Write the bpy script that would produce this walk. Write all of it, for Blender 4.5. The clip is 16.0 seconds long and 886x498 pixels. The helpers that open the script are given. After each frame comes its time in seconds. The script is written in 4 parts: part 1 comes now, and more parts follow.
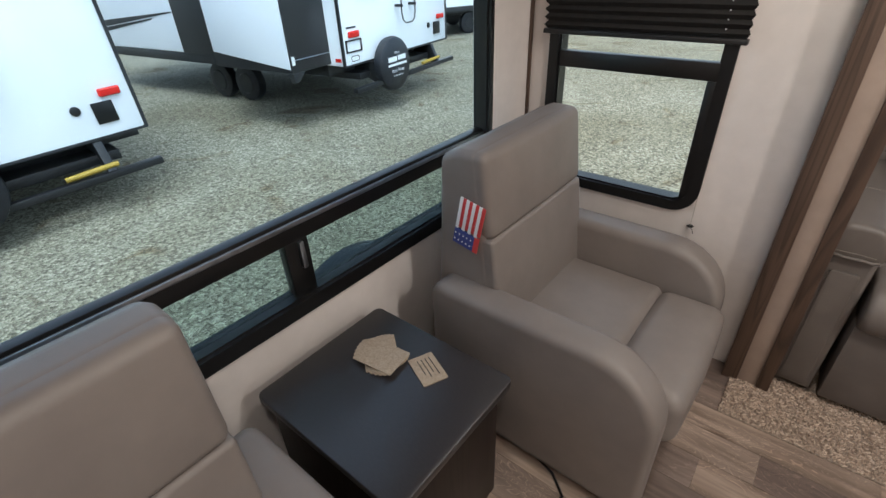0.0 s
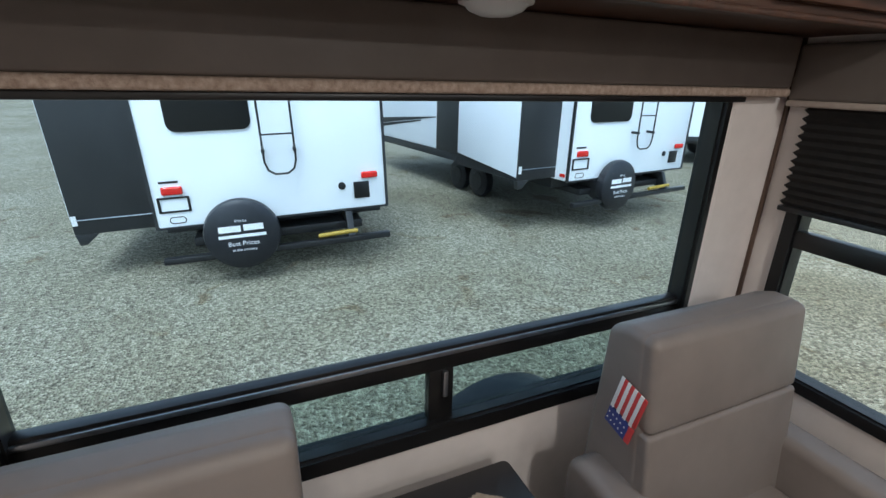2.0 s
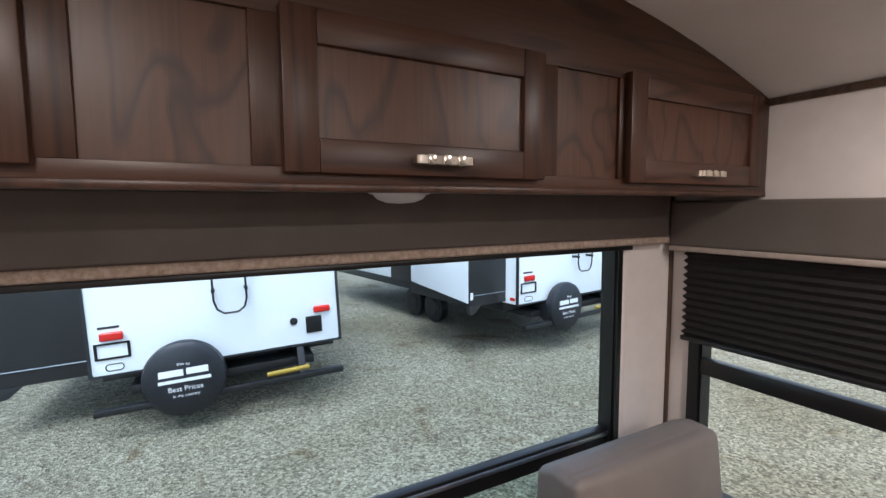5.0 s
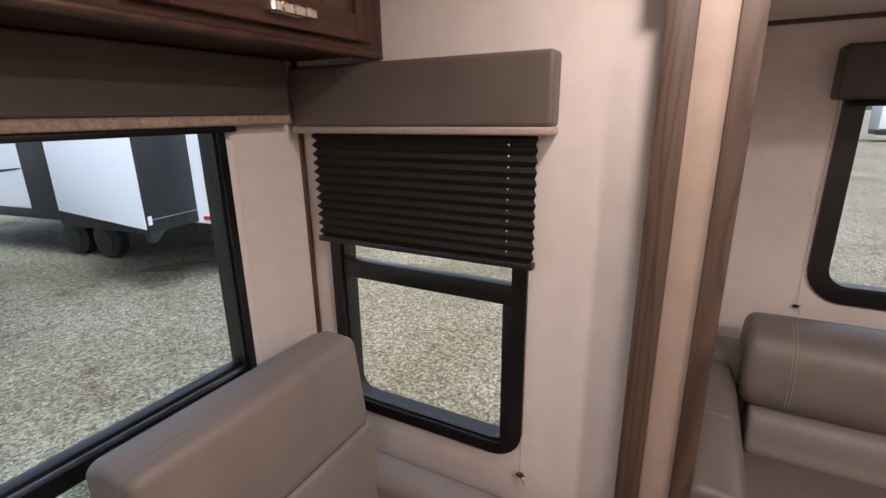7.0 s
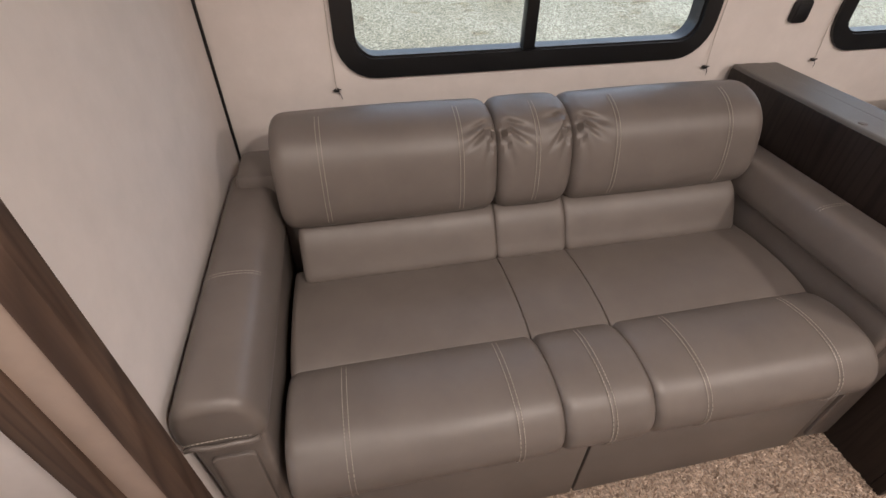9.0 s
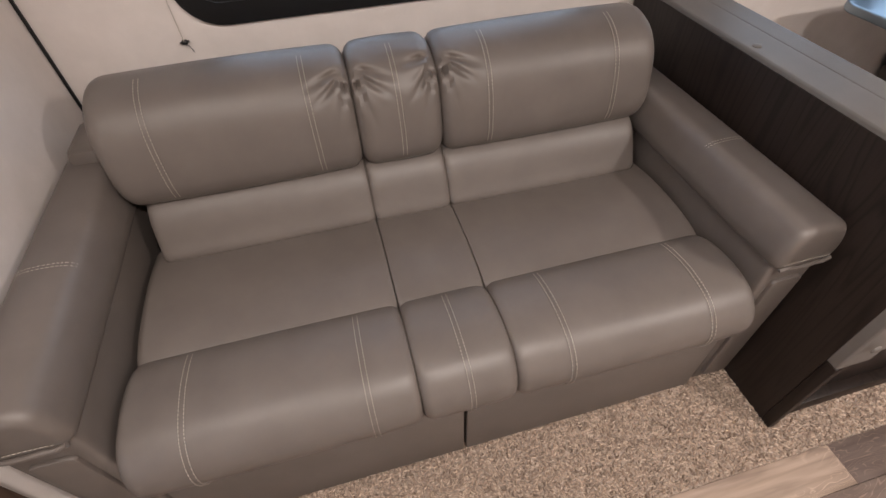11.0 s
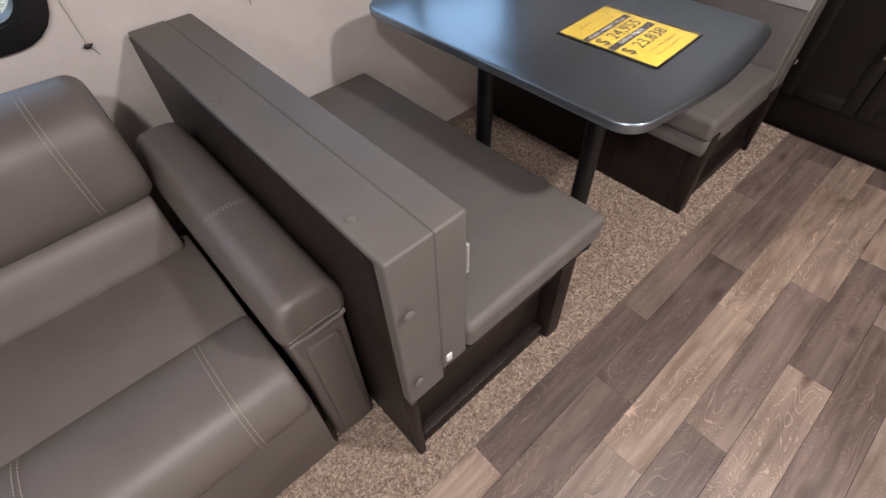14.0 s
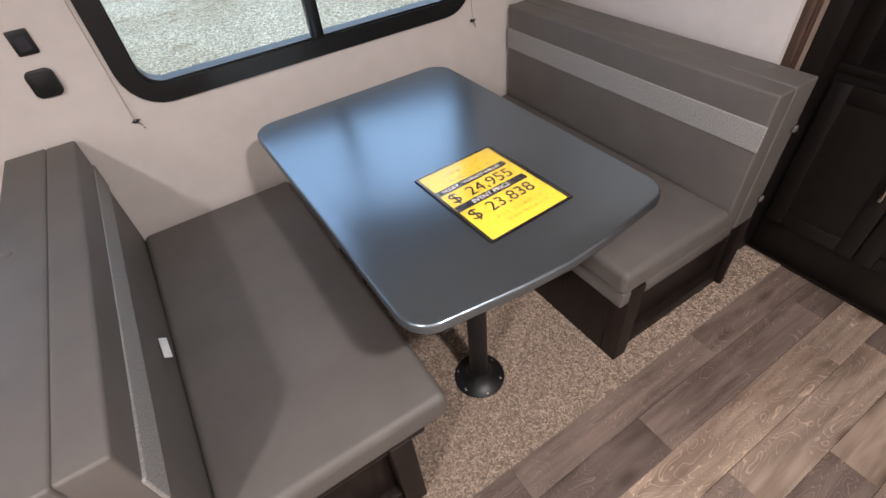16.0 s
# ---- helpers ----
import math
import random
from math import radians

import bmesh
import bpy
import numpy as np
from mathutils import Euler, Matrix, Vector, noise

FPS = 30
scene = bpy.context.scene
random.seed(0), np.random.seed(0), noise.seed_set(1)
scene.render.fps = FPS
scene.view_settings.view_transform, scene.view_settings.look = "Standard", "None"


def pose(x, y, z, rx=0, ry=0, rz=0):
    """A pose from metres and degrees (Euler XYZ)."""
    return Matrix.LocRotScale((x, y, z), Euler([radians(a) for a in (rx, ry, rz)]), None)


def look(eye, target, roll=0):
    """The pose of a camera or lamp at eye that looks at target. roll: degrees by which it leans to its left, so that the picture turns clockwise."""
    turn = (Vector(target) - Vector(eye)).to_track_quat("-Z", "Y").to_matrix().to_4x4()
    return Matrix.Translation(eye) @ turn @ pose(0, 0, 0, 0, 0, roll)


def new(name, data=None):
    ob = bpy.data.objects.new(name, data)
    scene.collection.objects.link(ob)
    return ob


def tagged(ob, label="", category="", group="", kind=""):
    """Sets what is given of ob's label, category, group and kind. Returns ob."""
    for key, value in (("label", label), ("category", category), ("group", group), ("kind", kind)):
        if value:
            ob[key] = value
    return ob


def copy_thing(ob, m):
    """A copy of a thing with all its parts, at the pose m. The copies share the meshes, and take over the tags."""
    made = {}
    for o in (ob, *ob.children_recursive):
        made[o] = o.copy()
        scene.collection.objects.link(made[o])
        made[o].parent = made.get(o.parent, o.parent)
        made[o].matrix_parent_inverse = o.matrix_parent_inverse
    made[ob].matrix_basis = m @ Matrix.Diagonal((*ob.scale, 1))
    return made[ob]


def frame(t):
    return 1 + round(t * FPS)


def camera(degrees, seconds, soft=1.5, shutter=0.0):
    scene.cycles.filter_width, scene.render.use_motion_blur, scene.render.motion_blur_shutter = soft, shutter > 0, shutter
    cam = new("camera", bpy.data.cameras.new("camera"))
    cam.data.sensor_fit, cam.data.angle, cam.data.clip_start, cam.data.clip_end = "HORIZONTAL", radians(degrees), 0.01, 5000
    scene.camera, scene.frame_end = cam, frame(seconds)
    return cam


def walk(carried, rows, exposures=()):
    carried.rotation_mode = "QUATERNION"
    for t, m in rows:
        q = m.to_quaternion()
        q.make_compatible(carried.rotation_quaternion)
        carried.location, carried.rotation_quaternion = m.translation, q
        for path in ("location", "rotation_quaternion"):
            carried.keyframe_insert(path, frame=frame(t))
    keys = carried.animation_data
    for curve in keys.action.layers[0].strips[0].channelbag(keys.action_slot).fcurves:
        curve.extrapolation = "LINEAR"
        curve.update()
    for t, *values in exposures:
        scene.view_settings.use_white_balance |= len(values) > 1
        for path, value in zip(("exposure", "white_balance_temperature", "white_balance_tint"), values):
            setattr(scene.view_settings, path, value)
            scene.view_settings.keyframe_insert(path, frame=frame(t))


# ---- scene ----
cam = camera(86.7, 16.0)
EXPOSURES = [(0.0, 0.93, 5950, 6), (1.0, 0.70, 5750, 5), (2.0, 0.76, 5650, 4), (3.2, 0.80, 5800, 8), (5.5, 0.93, 6000, 14), (7.0, 0.84, 6500, 20), (7.5, 0.84, 6400, 18), (8.0, 0.64, 6000, 12), (8.6, 1.05, 6250, 14), (9.0, 1.22, 6350, 14), (9.5, 1.45, 6500, 14), (12.0, 1.34, 5900, 12), (13.2, 1.28, 5800, 12), (14.0, 1.26, 5800, 12), (16.0, 1.36, 5850, 12)]
PATH = [
    (0, (0.071, 0.017, 1.4), (-1.019, 1.317, 0.341), -2.4),
    (0.5, (0.031, 0.033, 1.454), (-1.309, 1.226, 0.572), 0.0),
    (1, (0.039, 0.059, 1.492), (-1.518, 1.036, 0.703), 2.2),
    (1.5, (0.043, 0.104, 1.509), (-1.631, 0.916, 0.777), 2.0),
    (2, (0.07, 0.138, 1.515), (-1.643, 0.911, 0.83), 1.4),
    (2.5, (0.093, 0.109, 1.535), (-1.652, 0.877, 0.93), 0.5),
    (3, (0.118, 0.066, 1.595), (-1.698, 0.76, 1.123), -0.3),
    (3.2, (0.125, 0.06, 1.606), (-1.717, 0.722, 1.194), -0.3),
    (5.3, (0.19, 0.246, 1.611), (-1.506, 1.296, 1.463), -0.9),
    (5.5, (0.188, 0.295, 1.591), (-1.436, 1.446, 1.396), -1.0),
    (6, (0.109, 0.421, 1.548), (-1.289, 1.812, 1.215), -2.0),
    (6.5, (0.028, 0.53, 1.524), (-1.114, 2.106, 1.059), -1.3),
    (7, (0.145, 0.671, 1.51), (-0.762, 2.363, 0.95), -0.8),
    (7.5, (0.35, 0.815, 1.505), (-0.236, 2.592, 0.798), -1.7),
    (8, (0.46, 0.914, 1.424), (0.272, 2.674, 0.493), -2.4),
    (8.5, (0.496, 1.09, 1.388), (0.637, 2.743, 0.27), -1.2),
    (9, (0.557, 1.229, 1.359), (0.875, 2.732, 0.079), 0.6),
    (9.5, (0.614, 1.27, 1.344), (1.11, 2.633, -0.032), 3.2),
    (9.7, (0.644, 1.277, 1.343), (1.155, 2.627, -0.041), 4.3),
    (11.8, (0.991, 1.21, 1.35), (1.219, 2.519, -0.145), -5.9),
    (12, (1.013, 1.192, 1.346), (1.28, 2.503, -0.141), -6.6),
    (12.5, (1.12, 1.176, 1.336), (1.555, 2.451, -0.142), -8.3),
    (13, (1.33, 1.215, 1.35), (1.999, 2.384, -0.128), -5.9),
    (13.5, (1.48, 1.244, 1.348), (2.298, 2.272, -0.16), -2.7),
    (14, (1.657, 1.155, 1.349), (2.507, 2.158, -0.157), -2.9),
    (14.5, (1.814, 1.01, 1.409), (2.642, 2.097, -0.052), -3.8),
    (15, (1.915, 0.961, 1.406), (2.767, 2.079, -0.017), -4.6),
    (15.5, (2.119, 0.988, 1.407), (2.971, 2.13, 0.003), -6.4),
    (16, (2.32, 1.036, 1.435), (3.018, 2.31, 0.06), -6.4),
]
walk(cam, [(t, look(eye, target, roll)) for t, eye, target, roll in PATH], EXPOSURES)

# ---- world, sun, lamps ----
world = bpy.data.worlds.new("world")
scene.world = world
world.use_nodes = True
wn, wl = world.node_tree.nodes, world.node_tree.links
sky = wn.new("ShaderNodeTexSky")
sky.sky_type, sky.sun_disc = "NISHITA", False
sky.sun_elevation, sky.sun_rotation = radians(64), radians(124)
sky.air_density, sky.dust_density = 1.2, 4.0
SKY = 0.15
wn["Background"].inputs["Strength"].default_value = SKY
pale = wn.new("ShaderNodeHueSaturation")
pale.inputs["Saturation"].default_value, pale.inputs["Value"].default_value = 0.50, 1.35
wl.new(sky.outputs[0], pale.inputs["Color"])
wl.new(pale.outputs[0], wn["Background"].inputs["Color"])


def lamp(kind, name, m, energy, color, **more):
    data = bpy.data.lights.new(name, kind)
    data.energy, data.color = energy, color
    for k, v in more.items():
        setattr(data, k, v)
    ob = new(name, data)
    ob.matrix_world = m
    return ob


lamp("SUN", "sun", look((0, 0, 0), (-0.45, 0.30, -1.1)), 0.9, (1.0, 0.98, 0.95), angle=radians(20))
CEILING_LIGHTS = [(0.20, 1.30, 3.6), (0.20, -0.05, 3.2), (1.25, 0.75, 10.8), (2.75, 0.50, 15.0)]


# ---- materials ----
def material(name, color, rough=0.6, metal=0.0, **inputs):
    m = bpy.data.materials.new(name)
    m.use_nodes = True
    b = m.node_tree.nodes["Principled BSDF"]
    b.inputs["Base Color"].default_value = (*color, 1)
    b.inputs["Roughness"].default_value = rough
    b.inputs["Metallic"].default_value = metal
    for k, v in inputs.items():
        b.inputs[k.replace("_", " ")].default_value = v
    return m


def node(m, kind, **settings):
    n = m.node_tree.nodes.new(kind)
    for k, v in settings.items():
        if k.startswith("in_"):
            n.inputs[k[3:].replace("_", " ")].default_value = v
        else:
            setattr(n, k, v)
    return n


def join(m, a, b):
    m.node_tree.links.new(a, b)


def coords(m, scale=(1, 1, 1), what="Object"):
    tc, mp = node(m, "ShaderNodeTexCoord"), node(m, "ShaderNodeMapping")
    mp.inputs["Scale"].default_value = scale
    join(m, tc.outputs[what], mp.inputs["Vector"])
    return mp.outputs["Vector"]


def ramp(m, source, stops):
    r = node(m, "ShaderNodeValToRGB")
    e = r.color_ramp.elements
    while len(e) < len(stops):
        e.new(0.5)
    for el, (p, c) in zip(e, stops):
        el.position, el.color = p, (*c, 1) if len(c) == 3 else c
    join(m, source, r.inputs["Fac"])
    return r.outputs["Color"]


def mix(m, kind, fac, a, b):
    n = node(m, "ShaderNodeMix", data_type="RGBA", blend_type=kind)
    for s, v in ((0, fac), (6, a), (7, b)):
        if isinstance(v, (int, float)):
            n.inputs[s].default_value = v if s == 0 else (v, v, v, 1)
        elif isinstance(v, tuple):
            n.inputs[s].default_value = (*v, 1)
        else:
            join(m, v, n.inputs[s])
    return n.outputs[2]


def bump(m, height, strength=0.3, distance=0.002):
    n = node(m, "ShaderNodeBump", in_Strength=strength, in_Distance=distance)
    join(m, height, n.inputs["Height"])
    join(m, n.outputs[0], m.node_tree.nodes["Principled BSDF"].inputs["Normal"])


def base(m, source, socket="Base Color"):
    join(m, source, m.node_tree.nodes["Principled BSDF"].inputs[socket])


def noisy(name, dark, light, scale, rough=0.6, grain=400, strength=0.25, distance=0.001, stretch=(1, 1, 1), metal=0.0, detail=6):
    """A surface mottled between two colours, with a fine relief."""
    m = material(name, light, rough, metal)
    v = coords(m, stretch)
    n = node(m, "ShaderNodeTexNoise", in_Scale=scale, in_Detail=detail, in_Roughness=0.6)
    join(m, v, n.inputs["Vector"])
    base(m, ramp(m, n.outputs["Fac"], [(0.3, dark), (0.7, light)]))
    g = node(m, "ShaderNodeTexNoise", in_Scale=grain, in_Detail=3)
    join(m, v, g.inputs["Vector"])
    bump(m, g.outputs["Fac"], strength, distance)
    return m


def wood(name, dark, light, axis="X", rough=0.45, scale=1.0, rand=False, figure=1.0, stretch=(0.7, 7.0)):
    """Oak figure: long rings stretched along one axis, with pores and darker streaks."""
    m = material(name, light, rough)
    a, b = stretch
    s = {"X": (a, b, b), "Y": (b, a, b), "Z": (b, b, a)}[axis]
    f = {"X": (4, 160, 160), "Y": (160, 4, 160), "Z": (160, 160, 4)}[axis]
    v = coords(m, tuple(a * scale for a in s))
    if rand:
        oi = node(m, "ShaderNodeObjectInfo")
        sc = node(m, "ShaderNodeVectorMath", operation="SCALE", in_Scale=37.0)
        cx = node(m, "ShaderNodeCombineXYZ")
        for i in range(3):
            join(m, oi.outputs["Random"], cx.inputs[i])
        join(m, cx.outputs[0], sc.inputs[0])
        ad = node(m, "ShaderNodeVectorMath", operation="ADD")
        join(m, v, ad.inputs[0])
        join(m, sc.outputs[0], ad.inputs[1])
        v = ad.outputs[0]
    n = node(m, "ShaderNodeTexNoise", in_Scale=1.0, in_Detail=2, in_Distortion=0.4)
    join(m, v, n.inputs["Vector"])
    mu = node(m, "ShaderNodeMath", operation="MULTIPLY")
    mu.inputs[1].default_value = 16.0 * figure
    join(m, n.outputs["Fac"], mu.inputs[0])
    fr = node(m, "ShaderNodeMath", operation="FRACT")
    join(m, mu.outputs[0], fr.inputs[0])
    rings = ramp(m, fr.outputs[0], [(0.0, (0.25,) * 3), (0.25, (0.8,) * 3), (0.8, (0.9,) * 3), (1.0, (0.25,) * 3)])
    p = node(m, "ShaderNodeTexNoise", in_Scale=1.0, in_Detail=4)
    join(m, coords(m, f), p.inputs["Vector"])
    pores = ramp(m, p.outputs["Fac"], [(0.36, (0.50,) * 3), (0.60, (0.95,) * 3)])
    both = mix(m, "MULTIPLY", 0.6, rings, pores)
    bw = node(m, "ShaderNodeRGBToBW")
    join(m, both, bw.inputs[0])
    col = ramp(m, bw.outputs[0], [(0.1, dark), (0.85, light)])
    if rand:
        oi2 = node(m, "ShaderNodeObjectInfo")
        tone = ramp(m, oi2.outputs["Random"], [(0.0, (0.50, 0.50, 0.53)), (0.35, (0.78, 0.77, 0.77)), (0.7, (1.0, 0.97, 0.93)), (1.0, (1.25, 1.16, 1.07))])
        col = mix(m, "MULTIPLY", 1.0, col, tone)
    base(m, col)
    bump(m, bw.outputs[0], 0.25, 0.0006)
    return m


M = {}
M["wall"] = noisy("wall_panel", (0.68, 0.625, 0.59), (0.74, 0.68, 0.645), 14, 0.55, 500, 0.12)
M["ceiling"] = noisy("ceiling_panel", (0.74, 0.71, 0.68), (0.80, 0.77, 0.74), 6, 0.5, 350, 0.12)
M["seat"] = noisy("taupe_vinyl", (0.118, 0.101, 0.090), (0.142, 0.122, 0.109), 9, 0.43, 700, 0.25, 0.0008)
M["chair"] = noisy("warm_grey_vinyl", (0.178, 0.153, 0.140), (0.21, 0.182, 0.166), 7, 0.5, 800, 0.22, 0.0006)
M["booth"] = noisy("grey_booth_vinyl", (0.125, 0.113, 0.103), (0.150, 0.136, 0.124), 7, 0.55, 800, 0.25, 0.0006)
M["stripe"] = noisy("pale_tweed", (0.20, 0.19, 0.18), (0.42, 0.41, 0.39), 260, 0.85, 500, 0.5)
M["tweed"] = noisy("beige_textured_piping", (0.24, 0.17, 0.13), (0.46, 0.36, 0.29), 90, 0.9, 220, 0.8, 0.003)
M["valance"] = noisy("taupe_valance_vinyl", (0.108, 0.088, 0.075), (0.132, 0.109, 0.094), 8, 0.5, 700, 0.2)
M["tan"] = noisy("tan_flange_laminate", (0.33, 0.255, 0.21), (0.40, 0.31, 0.255), 10, 0.5, 500, 0.12)
M["edging"] = noisy("pale_edging", (0.36, 0.29, 0.25), (0.42, 0.35, 0.30), 60, 0.7, 300, 0.3)
M["valdark"] = noisy("dark_valance_vinyl", (0.050, 0.042, 0.040), (0.066, 0.056, 0.053), 8, 0.5, 700, 0.2)
M["thread"] = material("pale_thread", (0.42, 0.38, 0.33), 0.8)
M["seam"] = material("dark_seam", (0.03, 0.026, 0.024), 0.9)
M["cab"] = wood("stained_oak", (0.024, 0.0096, 0.0053), (0.072, 0.030, 0.0155), "Y", 0.36, 1.0, False, 0.5)
M["cabz"] = wood("stained_oak_upright", (0.024, 0.0096, 0.0053), (0.070, 0.029, 0.0150), "Z", 0.36, 1.0, False, 0.4)
M["cabp"] = wood("cathedral_oak_panel", (0.030, 0.0120, 0.0065), (0.095, 0.041, 0.0215), "Z", 0.32, 1.0, False, 0.42, (2.6, 6.0))
M["dark"] = wood("espresso_laminate", (0.008, 0.0053, 0.0044), (0.021, 0.0142, 0.0115), "Z", 0.46)
M["darkcab"] = wood("near_black_laminate", (0.0052, 0.0036, 0.0030), (0.0095, 0.0066, 0.0054), "Z", 0.42)
M["dark"].node_tree.nodes["Principled BSDF"].inputs["Specular IOR Level"].default_value = 0.28
M["trimwood"] = wood("brown_trim", (0.040, 0.023, 0.016), (0.100, 0.062, 0.043), "Z", 0.5)
M["table"] = noisy("espresso_tabletop", (0.018, 0.016, 0.017), (0.032, 0.029, 0.030), 60, 0.30, 240, 0.12, 0.0004, (1, 12, 1))
for name in ("cab", "cabz", "cabp"):
    wb = M[name].node_tree.nodes["Principled BSDF"]
    wb.inputs["Roughness"].default_value, wb.inputs["Specular IOR Level"].default_value = 0.39, 0.47
tb = M["table"].node_tree.nodes["Principled BSDF"]
tb.inputs["IOR"].default_value, tb.inputs["Roughness"].default_value = 4.2, 0.29
M["sidetop"] = M["table"].copy()
M["sidetop"].name = "espresso_side_top"
sb = M["sidetop"].node_tree.nodes["Principled BSDF"]
sb.inputs["IOR"].default_value, sb.inputs["Roughness"].default_value = 1.55, 0.36
# blue put into the gloss tint stands in for reflected sky light
tb.inputs["Specular Tint"].default_value = (0.72, 0.88, 1.0, 1)


def plank_material():
    """Limed oak print: soft streaks, patches of pale wavy figure, dark knots; every plank its own tone."""
    m = material("grey_oak_plank", (0.25, 0.2, 0.17), 0.45)
    oi = node(m, "ShaderNodeObjectInfo")
    shift = node(m, "ShaderNodeVectorMath", operation="SCALE", in_Scale=41.0)
    cx = node(m, "ShaderNodeCombineXYZ")
    for i in range(3):
        join(m, oi.outputs["Random"], cx.inputs[i])
    join(m, cx.outputs[0], shift.inputs[0])

    def place(scale):
        ad = node(m, "ShaderNodeVectorMath", operation="ADD")
        join(m, coords(m, scale), ad.inputs[0])
        join(m, shift.outputs[0], ad.inputs[1])
        return ad.outputs[0]

    streak = node(m, "ShaderNodeTexNoise", in_Scale=1.0, in_Detail=5, in_Distortion=0.5)
    join(m, place((3.0, 42, 42)), streak.inputs["Vector"])
    cloud = node(m, "ShaderNodeTexNoise", in_Scale=1.0, in_Detail=3, in_Distortion=0.6)
    join(m, place((3.2, 13, 13)), cloud.inputs["Vector"])
    c1 = ramp(m, streak.outputs["Fac"], [(0.30, (0.62, 0.60, 0.59)), (0.5, (0.90, 0.89, 0.88)), (0.72, (1.14, 1.13, 1.11))])
    c2 = ramp(m, cloud.outputs["Fac"], [(0.32, (0.66, 0.63, 0.61)), (0.52, (1.0, 1.0, 1.0)), (0.75, (1.12, 1.10, 1.07))])
    col = mix(m, "MULTIPLY", 1.0, c1, c2)
    # pale wavy rings, in patches only
    ringn = node(m, "ShaderNodeTexNoise", in_Scale=1.0, in_Detail=2.5, in_Distortion=0.9)
    join(m, place((3.4, 12, 12)), ringn.inputs["Vector"])
    mu = node(m, "ShaderNodeMath", operation="MULTIPLY")
    mu.inputs[1].default_value = 26.0
    join(m, ringn.outputs["Fac"], mu.inputs[0])
    fr = node(m, "ShaderNodeMath", operation="FRACT")
    join(m, mu.outputs[0], fr.inputs[0])
    rings = ramp(m, fr.outputs[0], [(0.0, (0.88, 0.87, 0.87)), (0.40, (0.78, 0.77, 0.77)), (0.52, (1.55, 1.52, 1.48)), (0.64, (0.84, 0.83, 0.82)), (1.0, (0.88, 0.87, 0.87))])
    patch = node(m, "ShaderNodeTexNoise", in_Scale=1.0, in_Detail=1)
    join(m, place((1.7, 8, 8)), patch.inputs["Vector"])
    mask = ramp(m, patch.outputs["Fac"], [(0.40, (0, 0, 0)), (0.52, (1, 1, 1))])
    both = node(m, "ShaderNodeMix", data_type="RGBA", blend_type="MIX")
    bwm = node(m, "ShaderNodeRGBToBW")
    join(m, mask, bwm.inputs[0])
    join(m, bwm.outputs[0], both.inputs["Factor"])
    A = [i for i in both.inputs if i.name == "A" and i.type == "RGBA"][0]
    B = [i for i in both.inputs if i.name == "B" and i.type == "RGBA"][0]
    A.default_value = (1, 1, 1, 1)
    join(m, rings, B)
    out = [o for o in both.outputs if o.type == "RGBA"][0]
    col = mix(m, "MULTIPLY", 1.0, col, out)
    kn = node(m, "ShaderNodeTexVoronoi", in_Scale=1.0)
    join(m, place((3.2, 9, 9)), kn.inputs["Vector"])
    knots = ramp(m, kn.outputs["Distance"], [(0.06, (0.48, 0.43, 0.40)), (0.20, (1, 1, 1))])
    col = mix(m, "MULTIPLY", 1.0, col, knots)
    tone = ramp(m, oi.outputs["Random"], [(0.0, (0.155, 0.117, 0.102)), (0.3, (0.235, 0.18, 0.153)), (0.6, (0.32, 0.25, 0.205)), (1.0, (0.45, 0.345, 0.27))])
    base(m, mix(m, "MULTIPLY", 1.0, col, tone))
    bump(m, streak.outputs["Fac"], 0.2, 0.0006)
    return m


M["plank"] = plank_material()
M["carpet"] = noisy("beige_carpet", (0.17, 0.13, 0.10), (0.43, 0.35, 0.285), 95, 0.95, 150, 1.0, 0.008)
M["black"] = noisy("black_frame", (0.004, 0.004, 0.0045), (0.006, 0.006, 0.0065), 30, 0.36, 400, 0.05)
M["blind"] = noisy("black_blind_fabric", (0.006, 0.005, 0.005), (0.012, 0.010, 0.009), 40, 0.9, 500, 0.3)
M["metal"] = noisy("brushed_nickel", (0.62, 0.56, 0.48), (0.75, 0.69, 0.60), 20, 0.22, 300, 0.05, metal=1.0)
M["silver"] = noisy("aluminium_track", (0.35, 0.38, 0.42), (0.5, 0.53, 0.57), 20, 0.3, 300, 0.05, metal=1.0)
M["whitep"] = material("white_plastic", (0.75, 0.74, 0.72), 0.35)
M["blackp"] = material("black_plastic", (0.009, 0.009, 0.010), 0.42)
M["hose"] = material("ochre_hose", (0.30, 0.20, 0.02), 0.6)
M["yellow"] = material("yellow_card", (0.70, 0.50, 0.03), 0.5)
M["paper"] = noisy("printed_card", (0.28, 0.215, 0.15), (0.44, 0.35, 0.26), 160, 0.6, 300, 0.1)
M["ink"] = material("black_ink", (0.02, 0.02, 0.03), 0.6)
M["shell"] = noisy("white_trailer_skin", (0.74, 0.77, 0.80), (0.80, 0.82, 0.84), 3, 0.3, 60, 0.03)
M["shellgrey"] = noisy("grey_trailer_skin", (0.015, 0.0155, 0.017), (0.021, 0.022, 0.024), 3, 0.45, 60, 0.05)
M["red"] = material("red_lens", (0.55, 0.02, 0.015), 0.2)
M["tyre"] = noisy("black_cover", (0.008, 0.009, 0.012), (0.014, 0.015, 0.02), 12, 0.4, 200, 0.1)
M["ltext"] = material("white_print", (0.75, 0.76, 0.78), 0.5)
M["flagred"] = material("flag_red", (0.55, 0.05, 0.05), 0.5)
M["flagwhite"] = material("flag_white", (0.8, 0.8, 0.82), 0.5)
M["flagblue"] = material("flag_blue", (0.04, 0.06, 0.25), 0.5)
M["lens"] = material("milky_lens", (0.72, 0.72, 0.72), 0.3)

